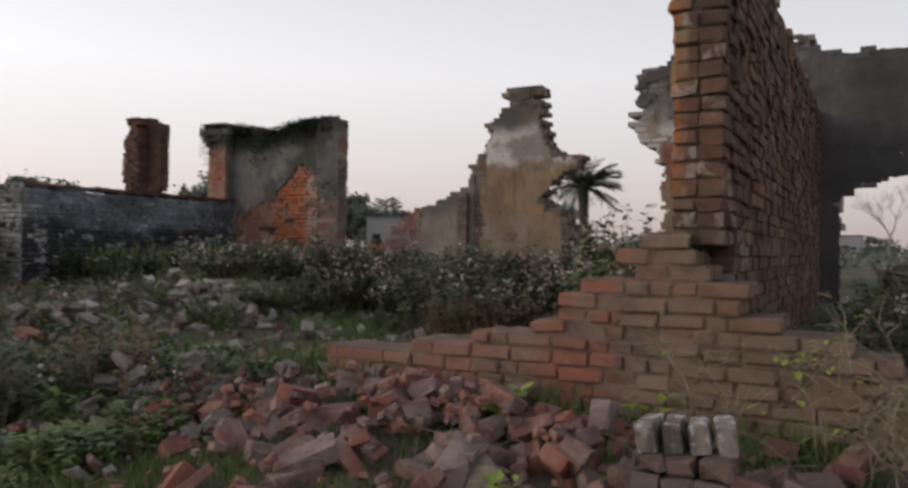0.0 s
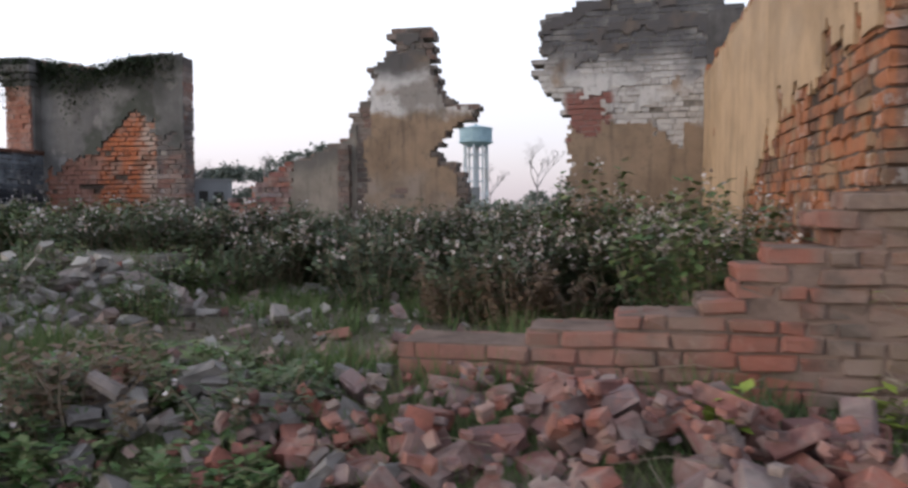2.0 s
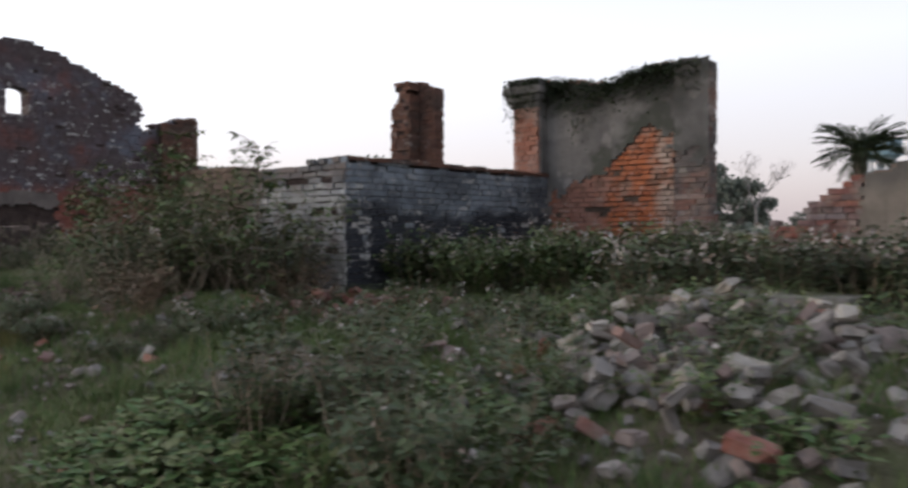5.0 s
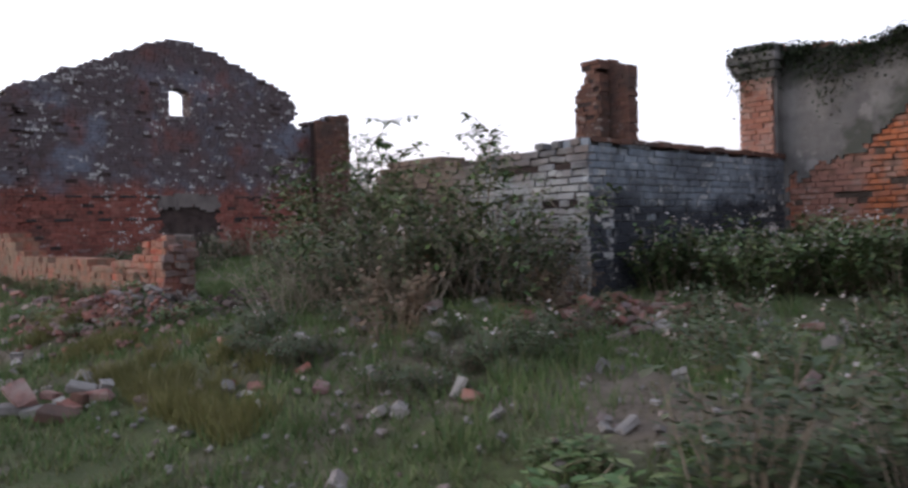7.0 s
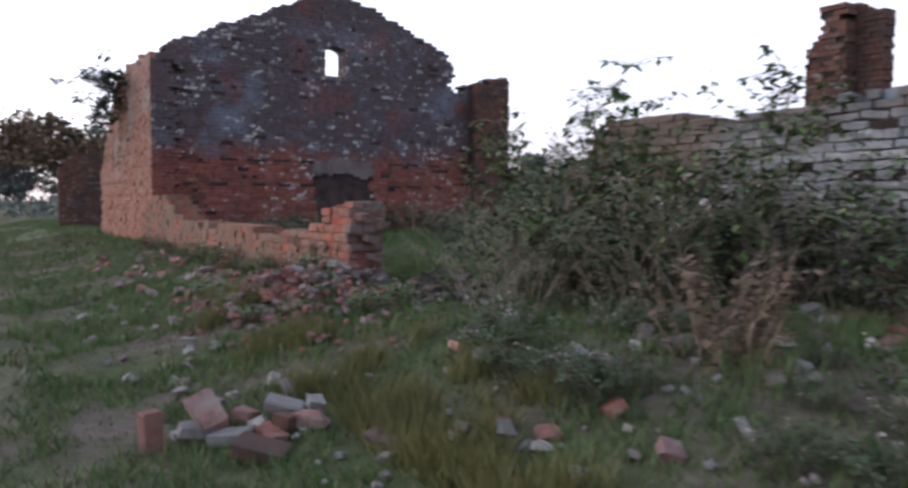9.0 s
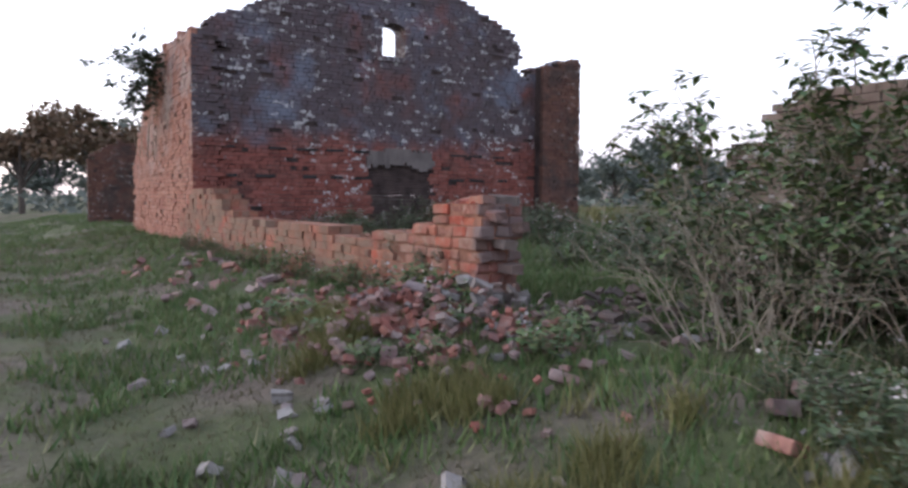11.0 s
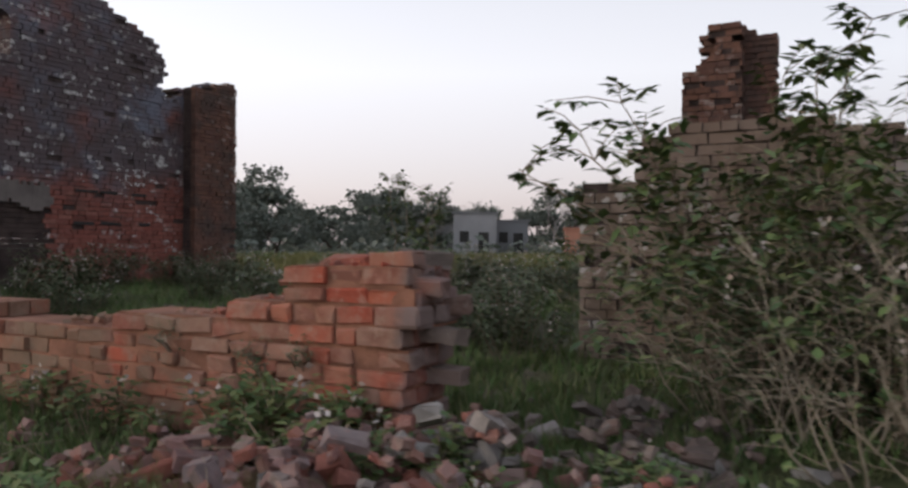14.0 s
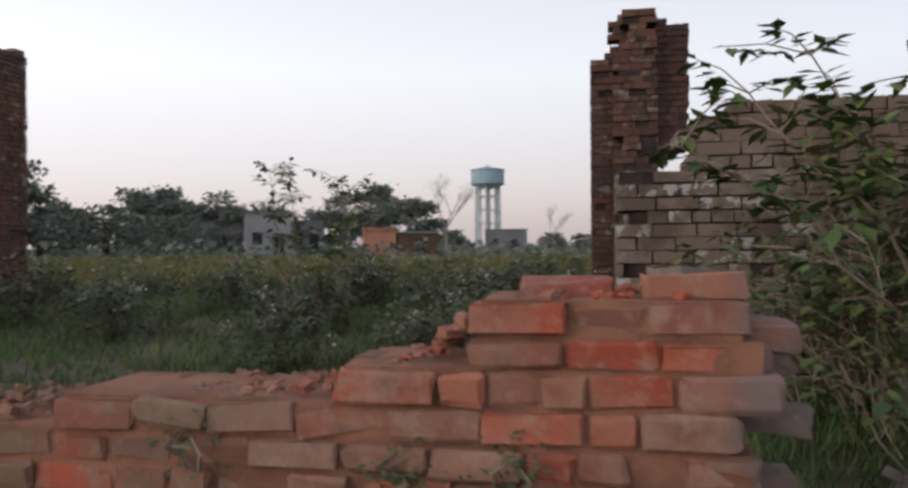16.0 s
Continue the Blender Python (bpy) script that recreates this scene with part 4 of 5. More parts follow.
plant(bush(54, 0.42, 0.4, 18, 700, 3, 0.045), "low green weed among the stones", "weed", "weeds among the stones",
      [(-4.75, 3.1), (-4.9, 2.85), (-5.2, 3.2), (-7.3, 4.2), (-7.7, 4.9), (-8.2, 3.9), (-7.0, 3.4), (-8.8, 4.7), (-9.4, 5.2), (-8.4, 5.6), (-9.0, 6.4), (-10.0, 6.0), (-10.4, 6.9), (-11.0, 5.6), (-7.9, 6.5), (-3.6, 3.4), (-6.4, 4.6), (-10.8, 4.6)], rp)
plant(bush(55, 0.62, 0.4, 24, 1000, 0, 0.05, M_LEAF_DRY), "dry brown weed bush", "weed", "dry weeds on the rubble", [(-4.4, 3.25), (-3.3, 6.0), (-2.4, 6.1), (-11.6, 6.2), (-2.8, 5.9), (-11.8, 4.4)], rp)

plant(bush(58, 0.3, 0.22, 12, 320, 2, 0.05, M_LEAF_B), "small green weed at the foot of the broken wall", "weed", "weeds at the broken wall",
      [(x, 4.28 + rp.uniform(-0.08, 0.04)) for x in (-16.4, -16.8, -17.1, -17.5, -17.9, -18.4, -18.8, -19.2, -19.7, -20.2, -20.8, -21.4, -22.0, -22.6, -23.2, -23.9, -24.6, -25.3)] + [(-16.9, 4.95), (-17.6, 5.0), (-18.2, 5.0)], rp, 0.6, 1.2)
SHRUB = "straggling shrub with pale bare branches and green leaves"
for k, spots in enumerate(([(-14.6, 5.5), (-13.4, 5.8), (-15.0, 6.8)], [(-13.9, 6.4), (-13.0, 6.8), (-14.9, 6.2)], [(-12.5, 6.0), (-14.4, 5.7), (-15.3, 7.0)])):
    plant(shrub(70 + k, 1.6, 0.9, 9, 1300, 0.08), SHRUB, "shrub", "straggling shrubs before the low wall", spots, rp, 0.85, 1.0)
plant(shrub(75, 1.15, 1.1, 9, 160, 0.06, None, 0.1, 0.008), "bare pale branches of a dead shrub", "shrub", "dead shrubs before the low wall", [(-14.45, 4.9), (-14.9, 5.6), (-13.3, 5.0), (-12.6, 5.3), (-13.9, 4.8), (-15.1, 6.0)], rp, 0.8, 1.1)
plant(shrub(76, 1.4, 0.75, 3, 12, 0.06, None, 0.1, 0.009), "dead shrub with thick pale leafless branches", "shrub", "dead shrubs before the low wall", [(-14.15, 4.75), (-13.2, 5.0)], rp, 0.75, 0.9)
plant(bush(57, 1.05, 0.7, 34, 1500, 14, 0.06, M_LEAF, 0.06), "dense grey green weed thicket", "bush", "thicket at the foot of the low wall", [(-14.4, 6.1), (-13.2, 6.3), (-12.6, 6.7), (-14.9, 6.9), (-13.6, 5.9), (-12.9, 5.8), (-14.9, 5.8), (-12.2, 6.3), (-13.0, 5.3), (-14.3, 5.7)], rp)


def sapling(seed, stems):
    """A sapling whose arching stems carry large drooping leaves in sprays."""
    rnd = random.Random(seed)
    root = new("sapling")
    wood, lf_ = Batch(), Batch()
    for (dx, dy, h, arch_) in stems:
        pts = [Vector((0.04 * rnd.gauss(0, 1), 0.04 * rnd.gauss(0, 1), -0.1)) + Vector((dx, dy, 0)) * (i / 8) ** (1 + arch_) + Vector((0, 0, h * (i / 8) ** 0.85)) for i in range(9)]
        wood.tube([tuple(p) for p in pts], [0.014 - 0.0013 * i for i in range(9)], 5)
        for i in range(4, 9):
            for _ in range(3):
                d = spread(rnd, 0.45)
                q = pts[i] + d * rnd.uniform(0.18, 0.4)
                wood.tube([tuple(pts[i]), tuple((pts[i] + q) / 2 + Vector((0, 0, 0.03))), tuple(q)], [0.005, 0.004, 0.003], 3)
                for j in range(12):
                    p = pts[i].lerp(q, 0.25 + 0.75 * j / 11)
                    ld = (d * 0.5 + spread(rnd, -0.25)).normalized()
                    s = rnd.uniform(0.07, 0.14)
                    lf_.leaf(p, ld, Vector((0, 0, 1)), s, s * 0.27)
    tagged(wood.ob("branch", M_STEM, root), kind="stuff")
    tagged(lf_.ob("foliage", M_LEAF_B, root), kind="stuff")
    return root


sp = sapling(1, [(-0.85, 0.0, 1.75, 0.8), (-0.35, 0.2, 1.6, 0.5), (-1.15, -0.1, 1.5, 0.9), (-0.6, 0.1, 1.9, 0.6)])
tagged(sp, "young tree with sprays of drooping leaves", "sapling", "saplings by the low wall")
sp.matrix_basis = pose(-15.15, 5.8, ground_z(-15.15, 5.8)) @ Matrix.Scale(0.95, 4)
sp = sapling(2, [(0.2, 0.1, 2.25, 0.5), (-0.25, 0.1, 2.0, 0.5), (0.5, 0.0, 1.8, 0.7), (0.0, -0.3, 1.9, 0.6)])
tagged(sp, "taller young tree with upright leafy shoots", "sapling", "saplings by the low wall")
sp.matrix_basis = pose(-14.7, 6.4, ground_z(-14.7, 6.4))
sp = sapling(3, [(0.1, 0.1, 1.5, 0.5), (-0.2, -0.1, 1.7, 0.5)])
tagged(sp, "slender young tree rising from the weeds", "sapling", "saplings by the low wall")
for i, (x, y, s_) in enumerate(((-20.0, 10.6, 1.0), (-18.9, 9.5, 0.85), (-13.1, 6.7, 1.15))):
    o = sp if i == 0 else copy_thing(sp, pose(0, 0, 0))
    o.matrix_basis = pose(x, y, ground_z(x, y), 0, 0, 70 * i) @ Matrix.Scale(s_, 4)
plant(bush(59, 0.45, 0.4, 18, 800, 3, 0.055, M_LEAF_B), "low green weed growing over rubble", "weed", "weeds over the rubble mound", scatter(rp, 20, -9.5, -4.6, 3.4, 6.9, lambda x, y: x > -7.6 or y > 4.8), rp, 0.5, 0.95)
plant(bush(60, 0.4, 0.45, 20, 800, 4, 0.05, M_LEAF), "low dark weed spreading over rubble", "weed", "dark weeds on the slope", scatter(rp, 26, -13.6, -10.2, 3.5, 5.2), rp, 0.35, 0.75)
plant(shrub(80, 1.05, 0.5, 4, 60, 0.06, M_LEAF_LIME, 0.3, 0.007), "thin bare weed stalks with a few yellow leaves", "weed", "bare stalks by the stepped wall", [(-0.55, 3.55), (-0.15, 3.6), (0.25, 3.5), (0.6, 3.7)], rp, 0.8, 1.0)
plant(shrub(83, 1.1, 0.6, 8, 160, 0.06, M_LEAF_DRY, 0.2, 0.009), "tangle of brown weed stalks by the stepped wall", "weed", "brown stalks by the stepped wall", [(0.15, 3.25), (0.5, 3.05), (0.75, 3.45)], rp, 0.8, 1.0)
plant(bush(81, 0.22, 0.1, 6, 60, 0, 0.07, M_LEAF_LIME), "small lime green weed in the rubble", "weed", "lime green sprigs", [(-1.35, 2.75), (-0.95, 3.7), (-1.6, 3.5)], rp)
plant(bush(82, 0.9, 0.7, 30, 1500, 6, 0.06), "weeds beside the tall brick wall", "bush", "weeds beside the tall wall", [(0.3, 4.9), (0.9, 5.6), (0.1, 6.4), (1.2, 6.8), (0.5, 7.6), (0.4, 8.8), (1.3, 8.4), (1.6, 4.9), (1.0, 4.3)], rp)

plant(bush(61, 0.16, 0.28, 14, 420, 0, 0.055, M_GRASS), "low patch of fresh green leafy weed", "weed", "fresh green ground weeds", scatter(rp, 60, -9.5, -3.4, 1.9, 4.0, lambda x, y: noise.noise((x * 1.2, y * 1.2, 33)) > -0.1), rp, 0.6, 1.3)
plant(bush(62, 0.62, 0.35, 22, 900, 0, 0.05, M_LEAF), "upright dark green feathery weed", "weed", "upright weeds on the slope", [(-4.75, 2.65), (-7.0, 3.0), (-7.4, 3.3), (-7.9, 3.6), (-8.4, 3.3)], rp, 0.9, 1.25)

plant(bush(63, 0.2, 0.26, 14, 360, 1, 0.05, M_LEAF_B), "green weed sprouting between fallen bricks", "weed", "weeds in the heap by the broken wall", [(-16.9, 3.6), (-16.3, 3.3), (-15.7, 3.9), (-15.3, 3.5), (-16.0, 4.1), (-15.2, 4.4), (-14.8, 4.0), (-16.6, 4.1), (-17.3, 3.4), (-15.6, 3.2)], rp, 0.7, 1.3)
for x, z in ((-16.78, 0.88), (-17.02, 0.86), (-16.98, 0.80), (-17.6, 0.9)):
    w_sprig = bush(int(-x * 100), 0.05, 0.07, 8, 90, 0, 0.02, M_LEAF)
    tagged(w_sprig, "small green sprig rooted in a brick joint", "weed", "sprigs in the broken wall")
    w_sprig.matrix_basis = pose(x, 4.385, z, 25)

# weeds hanging over the dark block and the shrub rooted in the gabled house
hang = Batch()
for _ in range(4200):
    u = rp.uniform(-12.95, -9.5)
    n = noise.noise((u * 1.6, 0, 4))
    top = 3.90 - 0.15 * math.exp(-((u + 11.2) / 0.5) ** 2)
    drop = abs(rp.gauss(0, 0.22 + 0.5 * max(0, n)))
    y = (11.85 if u < -12.25 else 12.1) + rp.uniform(-0.06, 0.1)
    s = rp.uniform(0.04, 0.08)
    hang.leaf(Vector((u, y, top - drop + rp.uniform(0, 0.08))), spread(rp, -0.5), Vector((0, 0, 1)), s, s * 0.3)
tagged(hang.ob("hanging_weeds", M_LEAF_DARK), "dry dark weeds hanging over the wall top", "weeds", kind="stuff")
wt = shrub(90, 2.4, 0.9, 8, 2600, 0.16, M_LEAF_DARK, 0.0)
wt.matrix_basis = pose(-29.8, 4.45, 2.3)
tagged(wt, "leafy shrub rooted in the brick side wall", "shrub")

# grass
def grass(name, label, mat, n, x0, x1, y0, y1, keep, hmin, hmax, wide=0.006):
    b = Batch()
    rnd = random.Random(name)
    for _ in range(n):
        x, y = rnd.uniform(x0, x1), rnd.uniform(y0, y1)
        if not keep(x, y):
            continue
        z = ground_z(x, y) - 0.01
        for _ in range(4):
            px, py = x + rnd.gauss(0, 0.03), y + rnd.gauss(0, 0.03)
            h = rnd.uniform(hmin, hmax)
            a = rnd.uniform(0, 6.28)
            cx, cy = math.cos(a) * wide, math.sin(a) * wide
            lx, ly = rnd.gauss(0, 0.4) * h, rnd.gauss(0, 0.4) * h
            k = len(b.v)
            b.v += [(px - cx, py - cy, z), (px + cx, py + cy, z), (px + lx, py + ly, z + h)]
            b.f.append((k, k + 1, k + 2))
    return tagged(b.ob(name, mat), label, "grass", kind="stuff")


patch = lambda x, y: noise.noise((x * 0.8, y * 0.8, 2)) + 0.5 * noise.noise((x * 3, y * 3, 5)) > -0.12
not_dirt = lambda x, y: patch(x, y) and not (-5.6 < x < -2.0 and 4.4 < y < 5.9) and not (x < -14 and y + noise.noise((x * 1.3, y * 1.3, 4)) < 1.7)
grass("grass", "short patchy green grass", M_GRASS, 42000, -20, 0.5, 0.6, 7.0, not_dirt, 0.03, 0.11)
grass("grass", "short grass on the field", M_GRASS, 22000, -50, -14, -1.0, 7.0, lambda x, y: patch(x, y) and noise.noise((x * 1.5, y * 1.5, 8)) + (y - 1.2) * 0.6 > 0.0, 0.04, 0.14, 0.01)
grass("grass", "grass behind the broken wall", M_GRASS, 12000, -27, -14, 5.0, 15.0, lambda x, y: True, 0.05, 0.15, 0.009)
grass("dry_grass", "thin trodden olive grass and straw", M_GRASS_DRY, 60000, -34, 0.5, -1.0, 6.8, lambda x, y: noise.noise((x * 1.1, y * 1.1, 22)) + 0.6 * noise.noise((x * 4, y * 4, 15)) > -0.25, 0.012, 0.05, 0.005)
tuft = lambda x, y: noise.noise((x * 1.6, y * 1.6, 12)) + 0.5 * noise.noise((x * 5, y * 5, 3)) > 0.15
grass("tall_grass", "tufts of yellow green grass", M_GRASS_Y, 20000, -17.5, -11.2, 2.3, 4.2, lambda x, y: tuft(x, y) and y > 2.75 and abs(y - 3.1 + 0.25 * math.sin(x * 2)) < 0.6 + 0.4 * noise.noise((x * 3, y * 3, 1)), 0.07, 0.2, 0.005)
grass("tall_grass", "tufts of tall grass among weeds", M_GRASS, 14000, -12, 0, 3.0, 8.0, tuft, 0.08, 0.24, 0.005)

grass("field_grass", "dry yellow green grass on the open field", M_GRASS_Y, 14000, -46, -6, 14.5, 48, lambda x, y: noise.noise((x * 0.25, y * 0.25, 40)) > -0.15, 0.12, 0.42, 0.03)

# ---- rubble ----
rr = random.Random(11)
SHAPES = [rough_brick(0.235, 0.115, 0.07, 200 + i, 0.016) for i in range(5)] + [rough_brick(0.235, 0.115, 0.072, 220 + i, 0.03, True) for i in range(5)] + [rough_brick(0.15, 0.115, 0.07, 240 + i, 0.03, True) for i in range(3)]
STONES = [rough_brick(0.15 + 0.015 * i, 0.11 + 0.012 * (i % 3), 0.07, 300 + i, 0.05, True) for i in range(8)]
CHIPS = [rough_brick(0.13, 0.11 + 0.01 * i, 0.08, 330 + i, 0.05) for i in range(5)]
placed = {}


def drop(name, label, group, shapes, mat, spots, stack=True, tilt=24, smin=0.7, smax=1.0, lift=0.0, loose=True):
    """Pieces dropped on the ground and on one another; loose ones are things, the small far ones are joined."""
    sets = [with_mat(s, mat) for s in shapes]
    joined = Batch()
    for x, y in spots:
        key = (round(x / 0.17), round(y / 0.17))
        n = placed.get(key, 0) if stack else 0
        placed[key] = placed.get(key, 0) + 1
        me = rr.choice(sets)
        m = pose(x, y, ground_z(x, y) + 0.02 + lift + 0.05 * min(n, 4), rr.gauss(0, tilt), rr.gauss(0, tilt), rr.uniform(0, 360)) @ Matrix.Scale(rr.uniform(smin, smax), 4)
        if loose:
            ob = new(name, me)
            ob.matrix_basis = m
            tagged(ob, label, "brick" if "brick" in name else "stone", group)
        else:
            joined.add([tuple(m @ v.co) for v in me.vertices], [tuple(f.vertices) for f in me.polygons])
    if joined.v:
        tagged(joined.ob("rubble", mat), label, "rubble", kind="stuff")


def blob(cx, cy, sx, sy, n, keep=lambda x, y: True):
    out = []
    while len(out) < n:
        x, y = rr.gauss(cx, sx), rr.gauss(cy, sy)
        if keep(x, y):
            out.append((x, y))
    return out


fallen = "chipped reddish brick fallen in a heap"
heap_ok = lambda x, y: 2.2 < y < 3.86 and x > -4.2
drop("loose_brick", fallen, "bricks heaped before the stepped wall", SHAPES, M_RUBBLE, blob(-2.2, 3.2, 0.75, 0.33, 120, heap_ok), smin=0.7, smax=1.35)
drop("loose_brick", fallen, "bricks heaped before the stepped wall", SHAPES, M_RUBBLE, blob(-0.6, 3.2, 0.5, 0.3, 34, heap_ok), smin=0.9, smax=1.15)
drop("loose_brick", fallen, "bricks heaped before the stepped wall", SHAPES, M_RUBBLE, blob(-2.9, 4.3, 0.5, 0.2, 34))
drop("stone", "grey lump of broken masonry", "grey stones by the heap", STONES, M_STONE, blob(-4.0, 3.2, 0.6, 0.45, 70, lambda x, y: y > 2.2))
drop("stone", "grey lump of broken masonry", "grey stones on the mound", STONES, M_STONE, blob(-6.5, 5.6, 0.9, 0.75, 330), smin=0.4, smax=1.1, loose=False)
drop("stone", "grey lump of broken masonry", "grey stones on the mound", STONES, M_STONE, blob(-6.3, 4.2, 0.6, 0.4, 90), smin=0.35, smax=0.9, loose=False)
drop("stone", "pale plastered brick lump", "pale lumps on the mound", STONES, M_PALE, blob(-6.6, 5.6, 0.9, 0.8, 26), lift=0.04)
drop("stone", "pale plastered brick lump", "pale lumps in the grass", STONES, M_PALE, scatter(rr, 26, -12.5, -3.0, 3.0, 6.6), smin=0.4, smax=0.75, loose=False)
drop("stone", "grey lump of broken masonry", "stones in the grass", STONES, M_STONE, scatter(rr, 130, -13.0, -3.0, 2.6, 7.4), smin=0.4, smax=0.9, loose=False)
drop("loose_brick", "old reddish brick lying in the grass", "bricks in the grass", SHAPES, M_RUBBLE, scatter(rr, 60, -13.5, -3.0, 2.5, 7.0), smin=0.7, loose=False)
drop("loose_brick", "broken brick in the heap by the sooty wall", "bricks by the sooty wall", SHAPES, M_RUBBLE, blob(-11.3, 6.6, 0.4, 0.6, 70), loose=False)
drop("loose_brick", "purplish brick fallen from the broken wall", "bricks heaped by the broken wall", SHAPES, M_RUBBLE, blob(-16.1, 3.75, 0.65, 0.3, 100, lambda x, y: 2.9 < y < 4.36))
drop("stone", "grey lump of broken masonry", "stones by the broken wall", STONES, M_STONE, blob(-15.5, 4.3, 0.5, 0.45, 50, lambda x, y: y < 4.36 or x > -15.8), smin=0.35, smax=0.8, loose=False)
drop("loose_brick", "broken brick half sunk in grass", "bricks along the broken wall", SHAPES, M_RUBBLE, scatter(rr, 70, -24.0, -16.5, 2.9, 4.2), smin=0.6, loose=False)
# small pile on the grass: along the pile, off it, height of the centre, three turns, size
for along, off, hz, ax, ay, az, sc, mat, kind in ((-0.46, 0.0, 0.10, 0, 86, 20, 0.95, M_RUBBLE, 0), (-0.20, 0.05, 0.07, 8, 6, 75, 1.1, M_STONE, 6), (-0.17, 0.03, 0.15, 24, 38, 20, 1.2, M_RUBBLE, 7), (-0.06, -0.08, 0.05, 5, -8, 40, 0.95, M_STONE, 3),
                                                  (0.02, 0.10, 0.09, 12, 10, 140, 0.9, M_RUBBLE, 8), (0.10, -0.02, 0.06, 10, -12, 100, 0.9, M_PALE, 10), (0.14, -0.14, 0.04, 0, 8, 10, 0.85, M_RUBBLE, 4), (0.22, 0.06, 0.10, 20, 14, 60, 0.9, M_STONE, 2),
                                                  (0.27, -0.04, 0.05, 4, 4, 115, 1.0, M_PIL, 1), (0.36, -0.12, 0.05, 6, -4, 30, 0.95, M_RUBBLE, 9), (0.40, 0.06, 0.07, 14, 9, 80, 0.85, M_STONE, 11), (0.10, -0.42, 0.05, 14, 12, 50, 1.15, M_PIL, 0), (-0.33, 0.12, 0.03, 3, 5, 10, 0.6, M_STONE, 12)):
    x, y = -13.25 + 0.33 * along - 0.94 * off, 2.37 + 0.94 * along + 0.33 * off
    ob = new("loose_brick", with_mat(SHAPES[kind], mat))
    ob.matrix_basis = pose(x, y, ground_z(x, y) + hz, ax, ay, az) @ Matrix.Scale(sc, 4)
    tagged(ob, "chipped brick in a small pile on the grass", "brick", "small pile of bricks on the path")
drop("stone", "flat dark stone beside the path", "flat stones by the path", STONES, M_STONE, scatter(rr, 30, -18.5, -13.5, 2.0, 2.9), smin=0.4, smax=0.8)

drop("rubble", "small broken brick chips on the ground", "", CHIPS, M_RUBBLE, blob(-2.4, 3.1, 1.0, 0.45, 300, lambda x, y: 1.9 < y < 3.88), smin=0.2, smax=0.55, loose=False)
drop("rubble", "small broken brick chips on the ground", "", CHIPS, M_RUBBLE, blob(-16.0, 3.6, 0.9, 0.4, 260, lambda x, y: 2.6 < y < 4.36), smin=0.2, smax=0.5, loose=False)
drop("rubble", "small grey chips on the ground", "", CHIPS, M_STONE, scatter(rr, 900, -13.5, -3.0, 2.4, 7.2), stack=False, smin=0.12, smax=0.4, loose=False)
crumb = Batch()
for _ in range(420):
    x, w = rr.uniform(-18.5, -16.2), rr.uniform(0.05, 0.45)
    z = 1.5
    while z > 0.5 and not fw_shape(x, z - 0.05):
        z -= 0.03
    me = rr.choice(CHIPS)
    m = pose(x, 4.4 + w, z - 0.035, rr.gauss(0, 14), rr.gauss(0, 14), rr.uniform(0, 360)) @ Matrix.Scale(rr.uniform(0.08, 0.34), 4)
    crumb.add([tuple(m @ v.co) for v in me.vertices], [tuple(f.vertices) for f in me.polygons])
tagged(crumb.ob("rubble", M_FW), "orange brick crumbs lying on the broken wall", "rubble", kind="stuff")
drop("loose_brick", "grey weathered brick slipped from the wall end", "bricks at the wall end", SHAPES, M_STONE, blob(-15.95, 4.6, 0.1, 0.15, 16), tilt=10)

drop("rubble", "grey rubble spilling from the broken wall", "", STONES, M_DARKSTONE, blob(-15.5, 5.0, 0.4, 0.4, 90), smin=0.25, smax=0.65, loose=False)
twig = Batch()
for _ in range(170):
    cx, cy, sx, sy = rr.choice(((-2.3, 3.2, 0.9, 0.35), (-16.0, 3.7, 0.8, 0.35), (-6.2, 5.0, 1.2, 0.9), (-13.5, 4.6, 0.9, 0.5), (-0.4, 3.3, 0.4, 0.25)))
    x, y = rr.gauss(cx, sx), rr.gauss(cy, sy)
    a, ln = rr.uniform(0, 6.28), rr.uniform(0.12, 0.45)
    z = ground_z(x, y) + rr.uniform(0.02, 0.16)
    p, q = Vector((x, y, z)), Vector((x + math.cos(a) * ln, y + math.sin(a) * ln, z + rr.uniform(-0.02, 0.12)))
    twig.tube([tuple(p), tuple((p + q) / 2 + Vector((0, 0, 0.03))), tuple(q)], [0.0025, 0.002, 0.0015], 3)
tagged(twig.ob("dry_twigs", M_STEM), "dry twigs and stalks lying on the rubble", "twigs", kind="stuff")

# row of bricks on edge at the heap's near corner
for i in range(4):
    ob = new("loose_brick", with_mat(SHAPES[i], M_EDGE))
    ob.matrix_basis = pose(-0.77 + i * 0.09, 3.03 + i * 0.03, 0.585, 80, 0, 92 + i * 3)
    tagged(ob, "pale topped brick standing on edge in a row", "brick", "row of bricks on edge")
stub = new("brick_stub")
tagged(stub, "stub of mortared brick under a row of bricks", "masonry")
stub_shapes = [with_mat(rough_brick(0.115, 0.23, 0.074, 500 + i, 0.03), M_DARKSTONE) for i in range(4)]
for r_ in range(4):
    for i in range(3):
        share("brick", rr.choice(stub_shapes), pose(-0.775 + i * 0.125 + 0.02 * (r_ % 2), 3.03, 0.245 + r_ * 0.083, 0, 0, rr.uniform(-3, 3)), stub)
slab = Batch()
